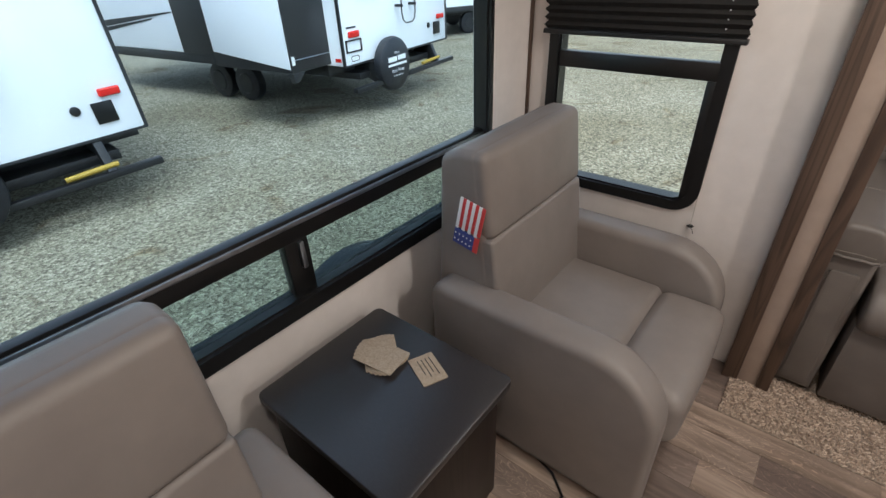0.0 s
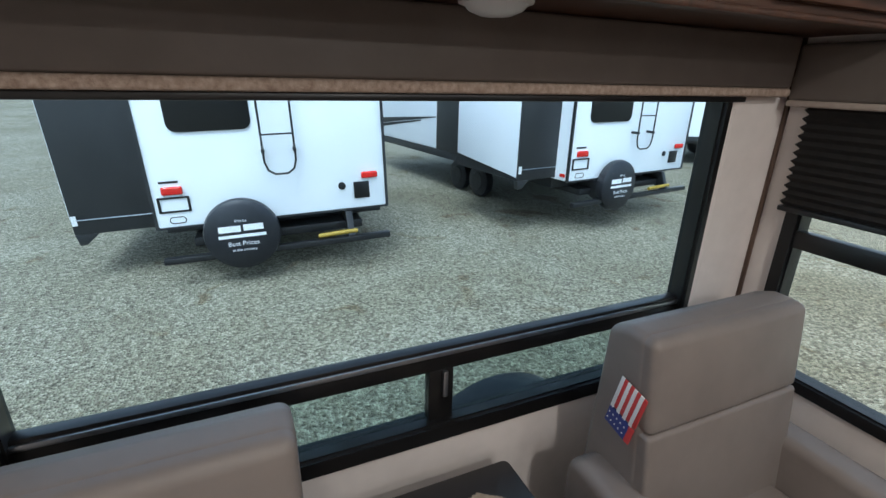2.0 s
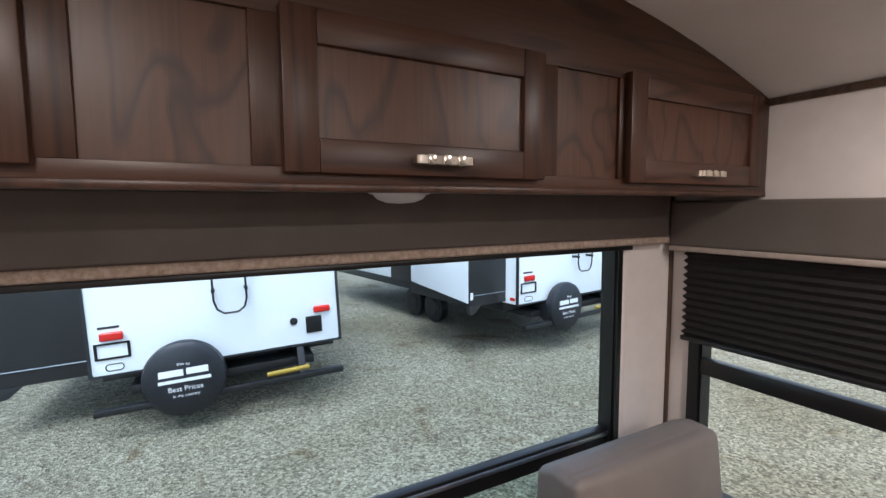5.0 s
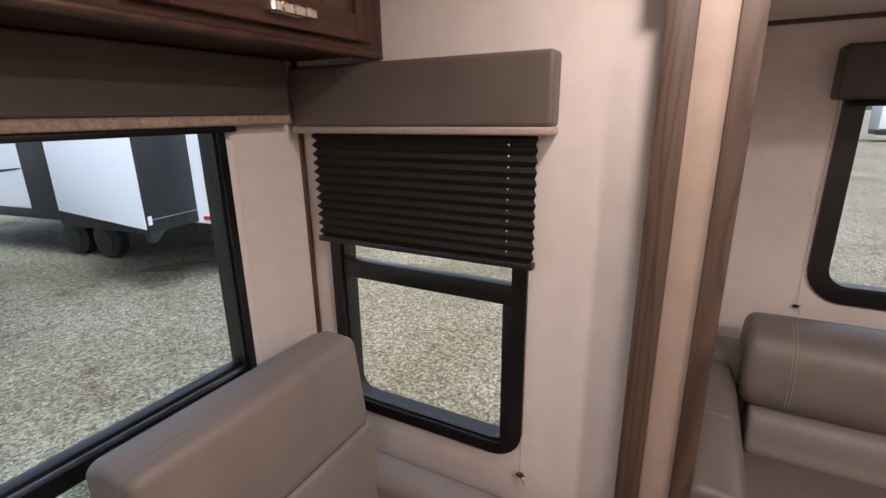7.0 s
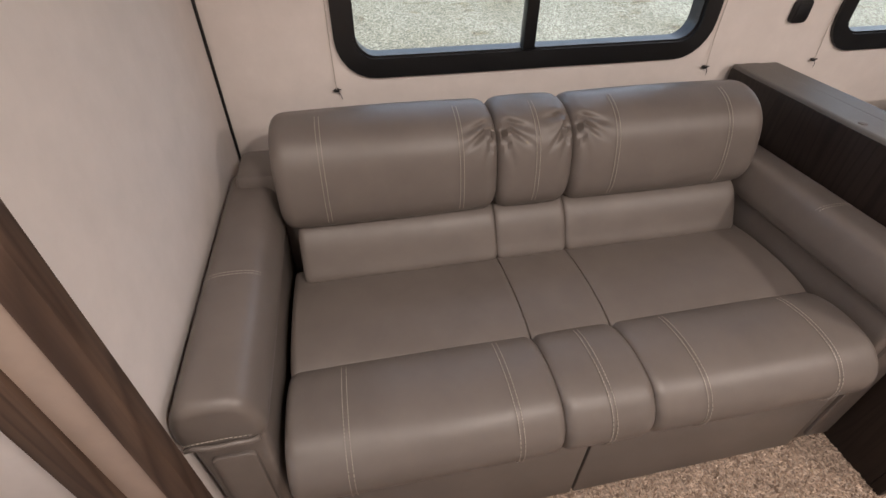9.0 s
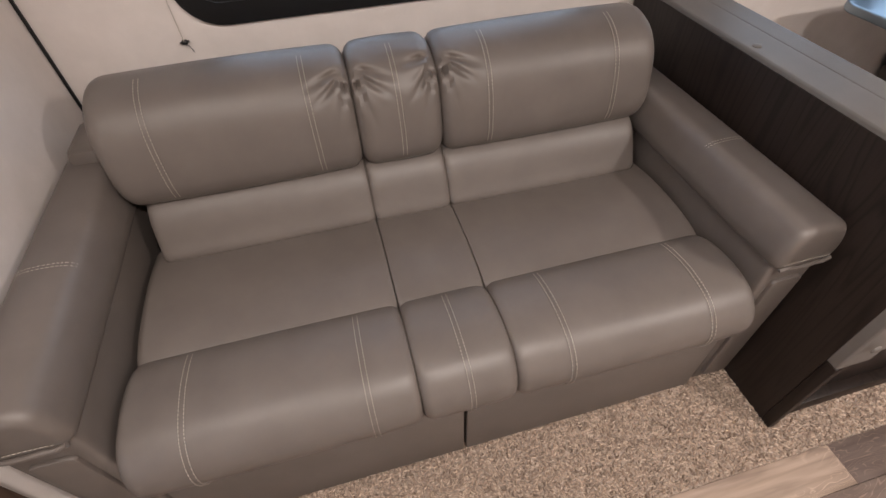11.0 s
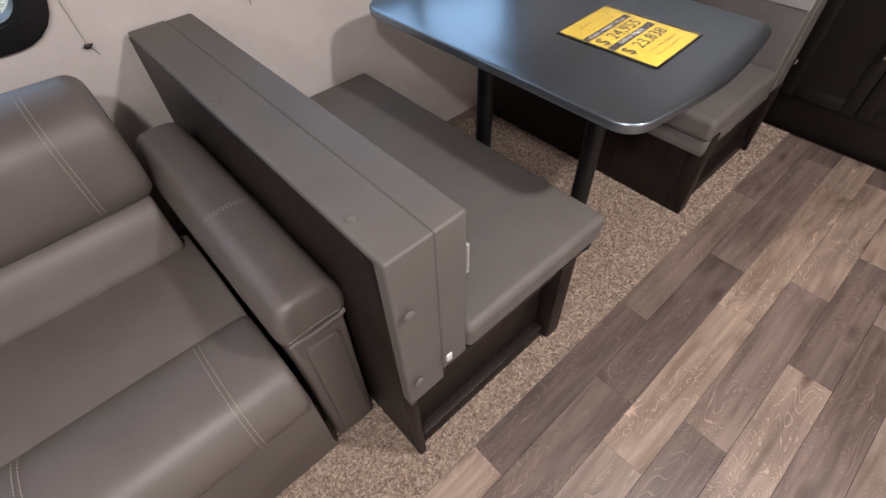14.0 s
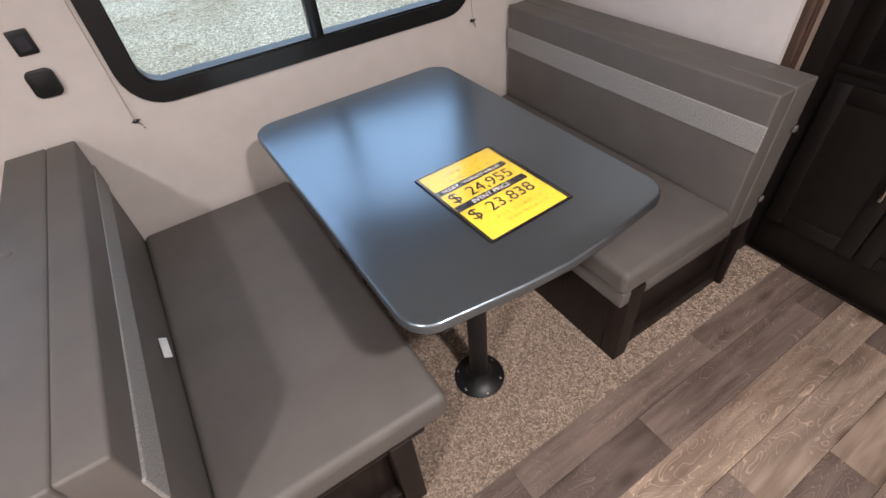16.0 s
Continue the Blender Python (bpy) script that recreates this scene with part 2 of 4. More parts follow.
g = material("window_glass", (0.9, 0.96, 0.95), 0.0)
gb = g.node_tree.nodes["Principled BSDF"]
gb.inputs["Transmission Weight"].default_value = 1.0
gb.inputs["IOR"].default_value = 1.02
M["glass"] = g
g2 = g.copy()
g2.name = "tinted_glass"
g2.node_tree.nodes["Principled BSDF"].inputs["Base Color"].default_value = (0.73, 0.87, 0.95, 1)
M["tint"] = g2
g3 = g.copy()
g3.name = "cool_glass"
g3.node_tree.nodes["Principled BSDF"].inputs["Base Color"].default_value = (0.86, 0.95, 0.99, 1)
M["cool"] = g3

GLOW = 10.0
em = material("lit_lens", (0.9, 0.8, 0.65), 0.3)
em.node_tree.nodes["Principled BSDF"].inputs["Emission Color"].default_value = (1.0, 0.82, 0.62, 1)
em.node_tree.nodes["Principled BSDF"].inputs["Emission Strength"].default_value = GLOW
M["lit"] = em


def tuft_material():
    m = material("carpet_tuft", (0.42, 0.34, 0.28), 0.95)
    gm = node(m, "ShaderNodeNewGeometry")
    base(m, ramp(m, gm.outputs["Random Per Island"], [(0.0, (0.19, 0.14, 0.107)), (0.4, (0.38, 0.288, 0.225)), (1.0, (0.60, 0.485, 0.385))]))
    return m


M["tuft"] = tuft_material()


def gravel_material():
    m = material("gravel", (0.3, 0.3, 0.27), 0.9)
    v = coords(m)
    big = node(m, "ShaderNodeTexNoise", in_Scale=0.45, in_Detail=4, in_Distortion=0.4)
    join(m, v, big.inputs["Vector"])
    vo = node(m, "ShaderNodeTexVoronoi", in_Scale=46.0)
    join(m, v, vo.inputs["Vector"])
    bw = node(m, "ShaderNodeRGBToBW")
    join(m, vo.outputs["Color"], bw.inputs[0])
    stones = ramp(m, bw.outputs[0], [(0.1, (0.082, 0.073, 0.051)), (0.5, (0.198, 0.184, 0.137)), (0.9, (0.37, 0.355, 0.285))])
    fine = node(m, "ShaderNodeTexNoise", in_Scale=16.0, in_Detail=5)
    join(m, v, fine.inputs["Vector"])
    f = ramp(m, fine.outputs["Fac"], [(0.3, (0.84, 0.83, 0.80)), (0.7, (1.10, 1.10, 1.08))])
    b = ramp(m, big.outputs["Fac"], [(0.30, (0.78, 0.74, 0.63)), (0.48, (0.98, 0.96, 0.90)), (0.66, (1.14, 1.14, 1.12))])
    soil = node(m, "ShaderNodeTexNoise", in_Scale=1.7, in_Detail=4, in_Distortion=0.8)
    join(m, v, soil.inputs["Vector"])
    damp = ramp(m, soil.outputs["Fac"], [(0.60, (1, 1, 1)), (0.70, (0.66, 0.58, 0.46))])
    b = mix(m, "MULTIPLY", 1.0, b, damp)
    base(m, mix(m, "MULTIPLY", 1.0, mix(m, "MULTIPLY", 1.0, stones, f), b))
    bump(m, vo.outputs["Distance"], 0.8, 0.03)
    return m


M["gravel"] = gravel_material()


# ---- mesh tools ----
def mesh_of(name, bm, mat, smooth=True):
    me = bpy.data.meshes.new(name)
    bm.to_mesh(me)
    bm.free()
    for m in mat if isinstance(mat, (list, tuple)) else [mat]:
        me.materials.append(M[m] if isinstance(m, str) else m)
    if smooth:
        for p in me.polygons:
            p.use_smooth = True
        me.set_sharp_from_angle(angle=radians(38))
    return me


def part(name, bm, mat, parent, label=""):
    ob = new(name, mesh_of(name, bm, mat))
    ob.parent = parent
    return tagged(ob, label)


def thing(name, at, label, category, group="", kind=""):
    ob = new(name)
    ob.location = at
    ob.empty_display_size = 0.1
    return tagged(ob, label, category, group, kind)


def solid(name, bm, mat, label="", category="", kind="structure", group=""):
    return tagged(new(name, mesh_of(name, bm, mat)), label, category, group, kind)


def box(lo, hi, bev=0.0, seg=2, into=None):
    """A box from corner to corner with bevelled edges."""
    bm = bmesh.new()
    bmesh.ops.create_cube(bm, size=1)
    c, s = [(a + b) / 2 for a, b in zip(lo, hi)], [abs(b - a) for a, b in zip(lo, hi)]
    for v in bm.verts:
        v.co = Vector([c[i] + v.co[i] * s[i] for i in range(3)])
    if bev:
        bmesh.ops.bevel(bm, geom=bm.edges[:], offset=min(bev, min(s) * 0.45), segments=seg, profile=0.5, affect="EDGES")
    if into is not None:
        merge(into, bm)
        return into
    return bm


def merge(a, b):
    me = bpy.data.meshes.new("tmp")
    b.to_mesh(me)
    b.free()
    a.from_mesh(me)
    bpy.data.meshes.remove(me)
    return a


def boxes(*items, bev=0.0):
    bm = bmesh.new()
    for lo, hi in items:
        box(lo, hi, bev, 2, bm)
    return bm


def pad(lo, hi, r=0.03, bulge=(0, 0, 0), cells=8, seg=4, shape=None):
    """A stuffed rounded block; bulge swells each pair of faces; shape moves each point at the end."""
    c = Vector([(a + b) / 2 for a, b in zip(lo, hi)])
    h = [abs(b - a) / 2 for a, b in zip(lo, hi)]
    r = min(r, min(h) * 0.98)
    axes = []
    for i in range(3):
        a = h[i] - r
        arc = [a + r * math.tan(radians(45) * k / seg) for k in range(1, seg + 1)]
        n = max(2, cells)
        axes.append([-q for q in reversed(arc)] + [-a + 2 * a * k / n for k in range(n + 1)] + arc)
    bm, made = bmesh.new(), {}

    def vert(p):
        key = tuple(round(q, 5) for q in p)
        if key not in made:
            q = Vector(p)
            inner = Vector([max(-(h[i] - r), min(h[i] - r, q[i])) for i in range(3)])
            d = q - inner
            q = inner + (d.normalized() * r if d.length > 1e-9 else d)
            u = [q[i] / h[i] for i in range(3)]
            for i in range(3):
                j, k = (i + 1) % 3, (i + 2) % 3
                q[i] += bulge[i] * u[i] * max(0, 1 - u[j] ** 2) * max(0, 1 - u[k] ** 2)
            q = q + c
            made[key] = bm.verts.new(shape(q) if shape else q)
        return made[key]

    for i in range(3):
        j, k = (i + 1) % 3, (i + 2) % 3
        for side in (-1, 1):
            for a in range(len(axes[j]) - 1):
                for b in range(len(axes[k]) - 1):
                    ps = []
                    for da, db in ((0, 0), (1, 0), (1, 1), (0, 1)):
                        p = [0, 0, 0]
                        p[i], p[j], p[k] = side * h[i], axes[j][a + da], axes[k][b + db]
                        ps.append(vert(p))
                    if len(set(ps)) == 4:
                        bm.faces.new(ps if side > 0 else ps[::-1])
    return bm


def prism(points, axis, lo, hi, bev=0.0, seg=2):
    """A flat outline pushed along an axis. points are in the two other axes, in x, y, z order."""
    bm = bmesh.new()
    k = "xyz".index(axis)

    def at(p, d):
        q = list(p)
        q.insert(k, d)
        return q
    a = [bm.verts.new(at(p, lo)) for p in points]
    b = [bm.verts.new(at(p, hi)) for p in points]
    n = len(points)
    caps = [bm.faces.new(a[::-1]), bm.faces.new(b)]
    for i in range(n):
        bm.faces.new((a[i], a[(i + 1) % n], b[(i + 1) % n], b[i]))
    bmesh.ops.recalc_face_normals(bm, faces=bm.faces[:])
    if bev:
        edges = [e for f in caps for e in f.edges]
        bmesh.ops.bevel(bm, geom=edges, offset=bev, segments=seg, profile=0.5, affect="EDGES")
    return bm


def rounded(x0, y0, x1, y1, r, n=6):
    """The outline of a rectangle with round corners; r is one radius or four (from x0,y0 on, anticlockwise)."""
    r = r if isinstance(r, (tuple, list)) else (r,) * 4
    out = []
    for (cx, cy, a0), q in zip(((x0, y0, 180), (x1, y0, 270), (x1, y1, 0), (x0, y1, 90)), r):
        ox = cx + (q if cx == x0 else -q)
        oy = cy + (q if cy == y0 else -q)
        for i in range(n + 1) if q > 0 else (0,):
            a = radians(a0 + 90 * i / n)
            out.append((ox + q * math.cos(a), oy + q * math.sin(a)) if q > 0 else (cx, cy))
    return out


def ring(outer, inner, axis, lo, hi):
    """A frame between two outlines with the same number of points."""
    bm = bmesh.new()
    k = "xyz".index(axis)

    def at(p, d):
        q = list(p)
        q.insert(k, d)
        return q
    rows = [[bm.verts.new(at(p, d)) for p in o] for o, d in ((outer, lo), (outer, hi), (inner, hi), (inner, lo))]
    n = len(outer)
    for a, b in zip(rows, rows[1:] + rows[:1]):
        for i in range(n):
            bm.faces.new((a[i], a[(i + 1) % n], b[(i + 1) % n], b[i]))
    bmesh.ops.recalc_face_normals(bm, faces=bm.faces[:])
    return bm


def tube(path, r, n=8, caps=True, closed=False):
    """A round bar along a path."""
    bm = bmesh.new()
    path = [Vector(p) for p in path]
    rows, up = [], None
    m = len(path)
    for i, p in enumerate(path):
        a = path[(i - 1) % m] if closed or i else p
        b = path[(i + 1) % m] if closed or i < m - 1 else p
        d = (b - a).normalized()
        if up is None:
            up = d.orthogonal().normalized()
        up = (up - d * up.dot(d)).normalized()
        w = d.cross(up)
        q = r[i] if isinstance(r, (list, tuple)) else r
        rows.append([bm.verts.new(p + up * q * math.cos(2 * math.pi * k / n) + w * q * math.sin(2 * math.pi * k / n)) for k in range(n)])
    for a, b in list(zip(rows, rows[1:])) + ([(rows[-1], rows[0])] if closed else []):
        for k in range(n):
            bm.faces.new((a[k], a[(k + 1) % n], b[(k + 1) % n], b[k]))
    if caps and not closed:
        bm.faces.new(rows[0][::-1])
        bm.faces.new(rows[-1])
    bmesh.ops.recalc_face_normals(bm, faces=bm.faces[:])
    return bm


def lathe(profile, n=28, at=(0, 0, 0), axis="z"):
    """A turned shape: profile of (radius, height)."""
    bm = bmesh.new()
    rows = []
    for r, z in profile:
        row = []
        for k in range(n):
            a = 2 * math.pi * k / n
            p = Vector((r * math.cos(a), r * math.sin(a), z))
            if axis == "x":
                p = Vector((p.z, p.x, p.y))
            if axis == "y":
                p = Vector((p.x, p.z, p.y))
            row.append(bm.verts.new(p + Vector(at)))
        rows.append(row)
    for a, b in zip(rows, rows[1:]):
        for k in range(n):
            bm.faces.new((a[k], a[(k + 1) % n], b[(k + 1) % n], b[k]))
    bm.faces.new(rows[0][::-1])
    bm.faces.new(rows[-1])
    bmesh.ops.recalc_face_normals(bm, faces=bm.faces[:])
    return bm


def stitch(parent, path, label="pale double stitching", mat="thread", r=0.0009, dash=0.006, name="stitching"):
    """A row of short threads along a path."""
    bm = bmesh.new()
    path = [Vector(p) for p in path]
    for a, b in zip(path, path[1:]):
        n = max(1, int((b - a).length / dash))
        for i in range(n):
            p, q = a.lerp(b, i / n), a.lerp(b, (i + 0.62) / n)
            d = (q - p).normalized()
            u = d.orthogonal().normalized() * r
            w = d.cross(u)
            ring_a = [bm.verts.new(p + u), bm.verts.new(p + w), bm.verts.new(p - u), bm.verts.new(p - w)]
            ring_b = [bm.verts.new(q + u), bm.verts.new(q + w), bm.verts.new(q - u), bm.verts.new(q - w)]
            for k in range(4):
                bm.faces.new((ring_a[k], ring_a[(k + 1) % 4], ring_b[(k + 1) % 4], ring_b[k]))
    return part(name, bm, mat, parent, label)


def text_mesh(words, size, mat, parent, m, label="", name="lettering", depth=0.0006, align="CENTER"):
    """Words in the built-in font, turned into a mesh, at the pose m."""
    cu = bpy.data.curves.new("words", "FONT")
    cu.body, cu.size, cu.extrude, cu.align_x = words, size, depth, align
    ob = bpy.data.objects.new("words", cu)
    scene.collection.objects.link(ob)
    me = bpy.data.meshes.new_from_object(ob.evaluated_get(bpy.context.evaluated_depsgraph_get()))
    bpy.data.objects.remove(ob)
    me.materials.clear()
    me.materials.append(M[mat])
    out = new(name, me)
    out.parent, out.matrix_basis = parent, m
    return tagged(out, label)


# ---- the caravan's shell ----
XR, YS, YL, XE = -0.885, 1.722, -0.60, 4.06     # rear wall, window side, far side, cabinet end
YB = 2.66                                      # back wall of the slide-out
SX0, SX1 = 0.195, 3.84                          # slide-out's end walls
YF = 1.652                                     # face of the slide-out's flange
SZ = 1.78                                      # slide-out's ceiling


def ceiling_z(y):
    return 2.12 - 0.145 * (y - 0.56) ** 2


# the walls, with their openings
WIN_R = (-0.32, 1.437, 0.620, 1.55)              # y0 y1 z0 z1 rear window's clear opening
WIN_S = (-0.760, -0.219, 0.622, 1.50)           # x0 x1 z0 z1 window beside the chair
WIN_A = (0.592, 1.696, 0.905, 1.60)             # over the sofa
WIN_B = (2.270, 3.395, 0.896, 1.60)              # over the dinette


def wall_with_holes(name, axis, lo, hi, a0, a1, z0, z1, holes, label):
    """A wall made of blocks round its openings. a runs along the wall."""
    cuts = sorted({a0, a1, *[h[0] for h in holes], *[h[1] for h in holes]})
    bm = bmesh.new()
    for p, q in zip(cuts, cuts[1:]):
        mid = (p + q) / 2
        gaps = sorted((h[2], h[3]) for h in holes if h[0] < mid < h[1])
        z = z0
        for g0, g1 in gaps + [(z1, z1)]:
            if g0 - z > 1e-4:
                if axis == "x":
                    box((lo, p, z), (hi, q, g0), into=bm)
                else:
                    box((p, lo, z), (q, hi, g0), into=bm)
            z = g1
    bmesh.ops.remove_doubles(bm, verts=bm.verts[:], dist=1e-5)
    return solid(name, bm, "wall", label, "wall")


wall_with_holes("wall_rear", "x", XR - 0.06, XR, YL - 0.06, YS + 0.06, -0.02, 2.2, [WIN_R], "pale beige panelled rear wall with the wide window")
wall_with_holes("wall_side", "y", YS, YS + 0.06, XR, SX1 + 0.3, -0.02, 2.2, [WIN_S, (0.14, 3.90, -0.1, 1.84)], "pale beige panelled side wall")
wall_with_holes("wall_slideout_back", "y", YB, YB + 0.05, SX0 - 0.05, SX1 + 0.05, -0.02, 1.85, [WIN_A, WIN_B], "pale beige back wall behind sofa and dinette")
solid("wall_slideout_end", boxes(((SX0 - 0.05, YF + 0.02, -0.02), (SX0, YB, 1.85))), "wall", "pale beige end wall beside the sofa", "wall")
solid("wall_slideout_end", boxes(((SX1, YF + 0.02, -0.02), (SX1 + 0.05, YB, 1.85))), "wall", "pale end wall behind the dinette bench", "wall")
# unseen plain walls, added only to close the room on two sides
solid("wall_far_side", boxes(((XR - 0.06, YL - 0.06, -0.02), (XE + 0.3, YL, 2.2))), "wall", "unseen plain beige wall added to close the room", "wall")
solid("wall_front", boxes(((XE + 0.36, YL, -0.02), (XE + 0.42, YS + 0.06, 2.2))), "wall", "unseen plain beige wall added to close the room", "wall")

bm = bmesh.new()
rows = []
for i in range(25):
    y = YL - 0.06 + (YS + 0.12 - YL) * i / 24
    rows.append([bm.verts.new((x, y, ceiling_z(y) + t)) for x in (XR - 0.06, XE + 0.42) for t in (0, 0.05)])
for a, b in zip(rows, rows[1:]):
    bm.faces.new((a[0], b[0], b[2], a[2]))
    bm.faces.new((a[1], a[3], b[3], b[1]))
bmesh.ops.recalc_face_normals(bm, faces=bm.faces[:])
solid("ceiling", bm, "ceiling", "white arched ceiling panel", "ceiling")
solid("ceiling_slideout", boxes(((SX0 - 0.05, YF + 0.02, SZ), (SX1 + 0.05, YB + 0.05, SZ + 0.05))), "ceiling", "pale ceiling of the slide-out", "ceiling")
solid("floor", boxes(((XR - 0.06, YL - 0.06, -0.06), (XE + 0.42, YS + 0.06, -0.006))), "dark", "dark underfloor", "floor")
solid("floor_slideout", boxes(((SX0 - 0.05, YS + 0.06, -0.06), (SX1 + 0.05, YB + 0.05, -0.006))), "dark", "dark underfloor of the slide-out", "floor")

# dark corner and ceiling trims
solid("trim", boxes(((XR, YS - 0.012, 0.0), (XR + 0.012, YS, 1.9)), bev=0.002), "trimwood", "thin dark brown corner trim", "trim")
solid("trim", boxes(((XR + 0.3, YS - 0.012, 1.905), (SX1, YS, 1.925)), bev=0.002), "trimwood", "thin dark brown ceiling trim", "trim")
solid("trim", boxes(((SX0, YB - 0.008, 0.0), (SX0 + 0.008, YB, SZ)), bev=0.002), "black", "thin dark corner bead", "trim")
solid("trim", boxes(((SX0, YB - 0.012, SZ - 0.014), (SX1, YB, SZ)), bev=0.002), "trimwood", "thin dark ceiling bead", "trim")

# the flange round the slide-out
for x0, x1, sgn, side in ((0.069, 0.221, 1, "sofa"), (3.862, 3.968, -1, "bench")):
    f = thing("slideout_flange", (x0, YF, 0), "upright trim post with two dark strips beside the " + side, "trim", "slide-out trim posts", "structure")
    w = x1 - x0
    m0, m1 = (0.051, w - 0.040) if sgn > 0 else (0.045, 0.105)
    part("panel", boxes(((m0, 0.004, 0.0), (m1, 0.104, 1.84)), bev=0.002), "tan", f, "tan panel strip")
    part("strip", boxes(((0, -0.006, 0.0), (0.051 if sgn > 0 else 0.022, 0.1, 1.84)), bev=0.003), "trimwood", f, "dark brown wooden strip")
    e0, e1 = (w - 0.040, w) if sgn > 0 else (0.024, 0.045)
    part("strip", boxes(((e0, -0.006, 0.0), (e1, 0.03, 1.84)), bev=0.003), "trimwood", f, "dark brown wooden strip")
    part("cap", boxes(((-0.02, -0.014, 1.72), (w + 0.02, 0.05, 1.80)), bev=0.004), "tan", f, "tan cap block")
solid("slideout_header", boxes(((0.12, YF, 1.76), (3.96, YS + 0.06, 1.84)), bev=0.004), "trimwood", "dark brown trim board over the slide-out", "trim")


# ---- windows ----
def window(name, axis, plane, inward, rect, r, bars, label, frame_w=0.05, depth=0.075, proud=0.012, glass="glass", side_w=None):
    """A black framed window. rect is the clear opening; bars are (a0, z0, a1, z1) inside it; inward points into the room."""
    a0, a1, z0, z1 = rect
    w = thing(name, (0, 0, 0), label, "window", "", "structure")
    lo, hi = sorted((plane - inward * depth, plane + inward * proud))
    side_w = frame_w if side_w is None else side_w
    o = rounded(a0 - side_w, z0 - frame_w, a1 + side_w, z1 + frame_w, r + side_w)
    i = rounded(a0, z0, a1, z1, r)
    hi2 = plane + inward * 0.001
    lo1, hi1 = sorted((hi2, plane + inward * proud))
    part("window_frame", ring(o, i, axis, lo1, hi1), "black", w, "black inner clamp ring")
    lo2, hi2 = sorted((plane - inward * max(depth, 0.053), hi2))
    part("window_reveal", ring(rounded(a0 - 0.004, z0 - 0.004, a1 + 0.004, z1 + 0.004, r), rounded(a0 + 0.006, z0 + 0.006, a1 - 0.006, z1 - 0.006, r), axis, lo2, hi2), "black", w, "black aluminium reveal")
    for b0, c0, b1, c1 in bars:
        p0, p1 = sorted((plane - inward * (depth - 0.005), plane - inward * (depth - 0.04)))
        lo3, hi3 = ((p0, b0, c0), (p1, b1, c1)) if axis == "x" else ((b0, p0, c0), (b1, p1, c1))
        part("window_bar", boxes((lo3, hi3), bev=0.004), "black", w)
    g = plane - inward * (depth - 0.012)
    out = rounded(a0, z0, a1, z1, r)
    pane = part("pane", prism(out, axis, g - 0.001, g + 0.001), glass, w, "clear glass")
    pane.visible_shadow = False
    return w


wr = window("window_1", "x", XR, 1, WIN_R, 0.03, [(-0.32, 0.782, 1.437, 0.852), (0.545, 0.620, 0.617, 0.785)], "wide black framed window behind the armchairs", 0.046, 0.055, glass="tint", side_w=0.020)
M["screen"] = M["tint"].copy()
M["screen"].node_tree.nodes["Principled BSDF"].inputs["Base Color"].default_value = (0.50, 0.56, 0.54, 1)
scr = part("insect_screen", boxes(((XR - 0.030, -0.32, 0.618), (XR - 0.028, 1.437, 0.79))), "screen", wr, "dark insect screen")
scr.visible_shadow = False
part("track", boxes(((XR - 0.0155, -0.32, 0.828), (XR - 0.009, 1.437, 0.842)), bev=0.002), "silver", wr, "bright aluminium track")
part("latch", boxes(((XR - 0.015, 0.582, 0.70), (XR - 0.004, 0.597, 0.78)), bev=0.003), "silver", wr, "worn metal latch")
part("latch", boxes(((XR - 0.016, 1.37, 0.775), (XR - 0.002, 1.425, 0.80)), bev=0.003), "silver", wr, "small grey latch")
window("window_2", "y", YS, -1, WIN_S, 0.05, [(-0.760, 1.037, -0.219, 1.093), (-0.247, 0.622, -0.219, 1.038)], "black framed opening window beside the chair", 0.037, 0.034)
window("window_3", "y", YB, -1, WIN_A, 0.06, [(1.102, 0.905, 1.141, 1.60)], "black framed sliding window over the sofa", 0.055, 0.03, glass="cool")
window("window_4", "y", YB, -1, WIN_B, 0.06, [(2.805, 0.896, 2.845, 1.60)], "black framed sliding window over the dinette", 0.055, 0.03, glass="cool")
tr = thing("window_surround", (XR, 0, 0), "pale beige board beside the wide window", "trim", "window boards", "structure")
part("board", boxes(((0, 1.459, 0.02), (0.008, 1.484, 1.45)), bev=0.002), "wall", tr)
tr = thing("window_surround", (XR, 0, 0), "pale beige board beside the wide window", "trim", "window boards", "structure")
part("board", boxes(((0, -0.367, 0.02), (0.008, -0.342, 1.45)), bev=0.002), "wall", tr)

# valances
v = thing("valance", (XR, 0, 1.497), "taupe vinyl box valance over the wide rear window", "valance")
part("board", pad((0, YL, 0.012), (0.045, YS - 0.075, 0.152), 0.008, cells=4), "valance", v)
part("piping", pad((0.0, YL, -0.012), (0.048, YS - 0.075, 0.012), 0.008, cells=4), "tweed", v, "beige textured edging")
part("blind_rail", boxes(((0.006, -0.37, -0.027), (0.036, 1.475, -0.0125)), bev=0.003), "black", v, "black bottom rail of the raised blind")
v = thing("valance", (-0.855, YS, 1.465), "taupe vinyl box valance over the small side window", "valance")
part("board", pad((0.0, -0.06, 0.01), (0.728, 0, 0.165), 0.012, cells=4), "valance", v)
part("piping", pad((0.0, -0.062, -0.006), (0.728, 0, 0.012), 0.006, cells=4), "edging", v, "pale edging")
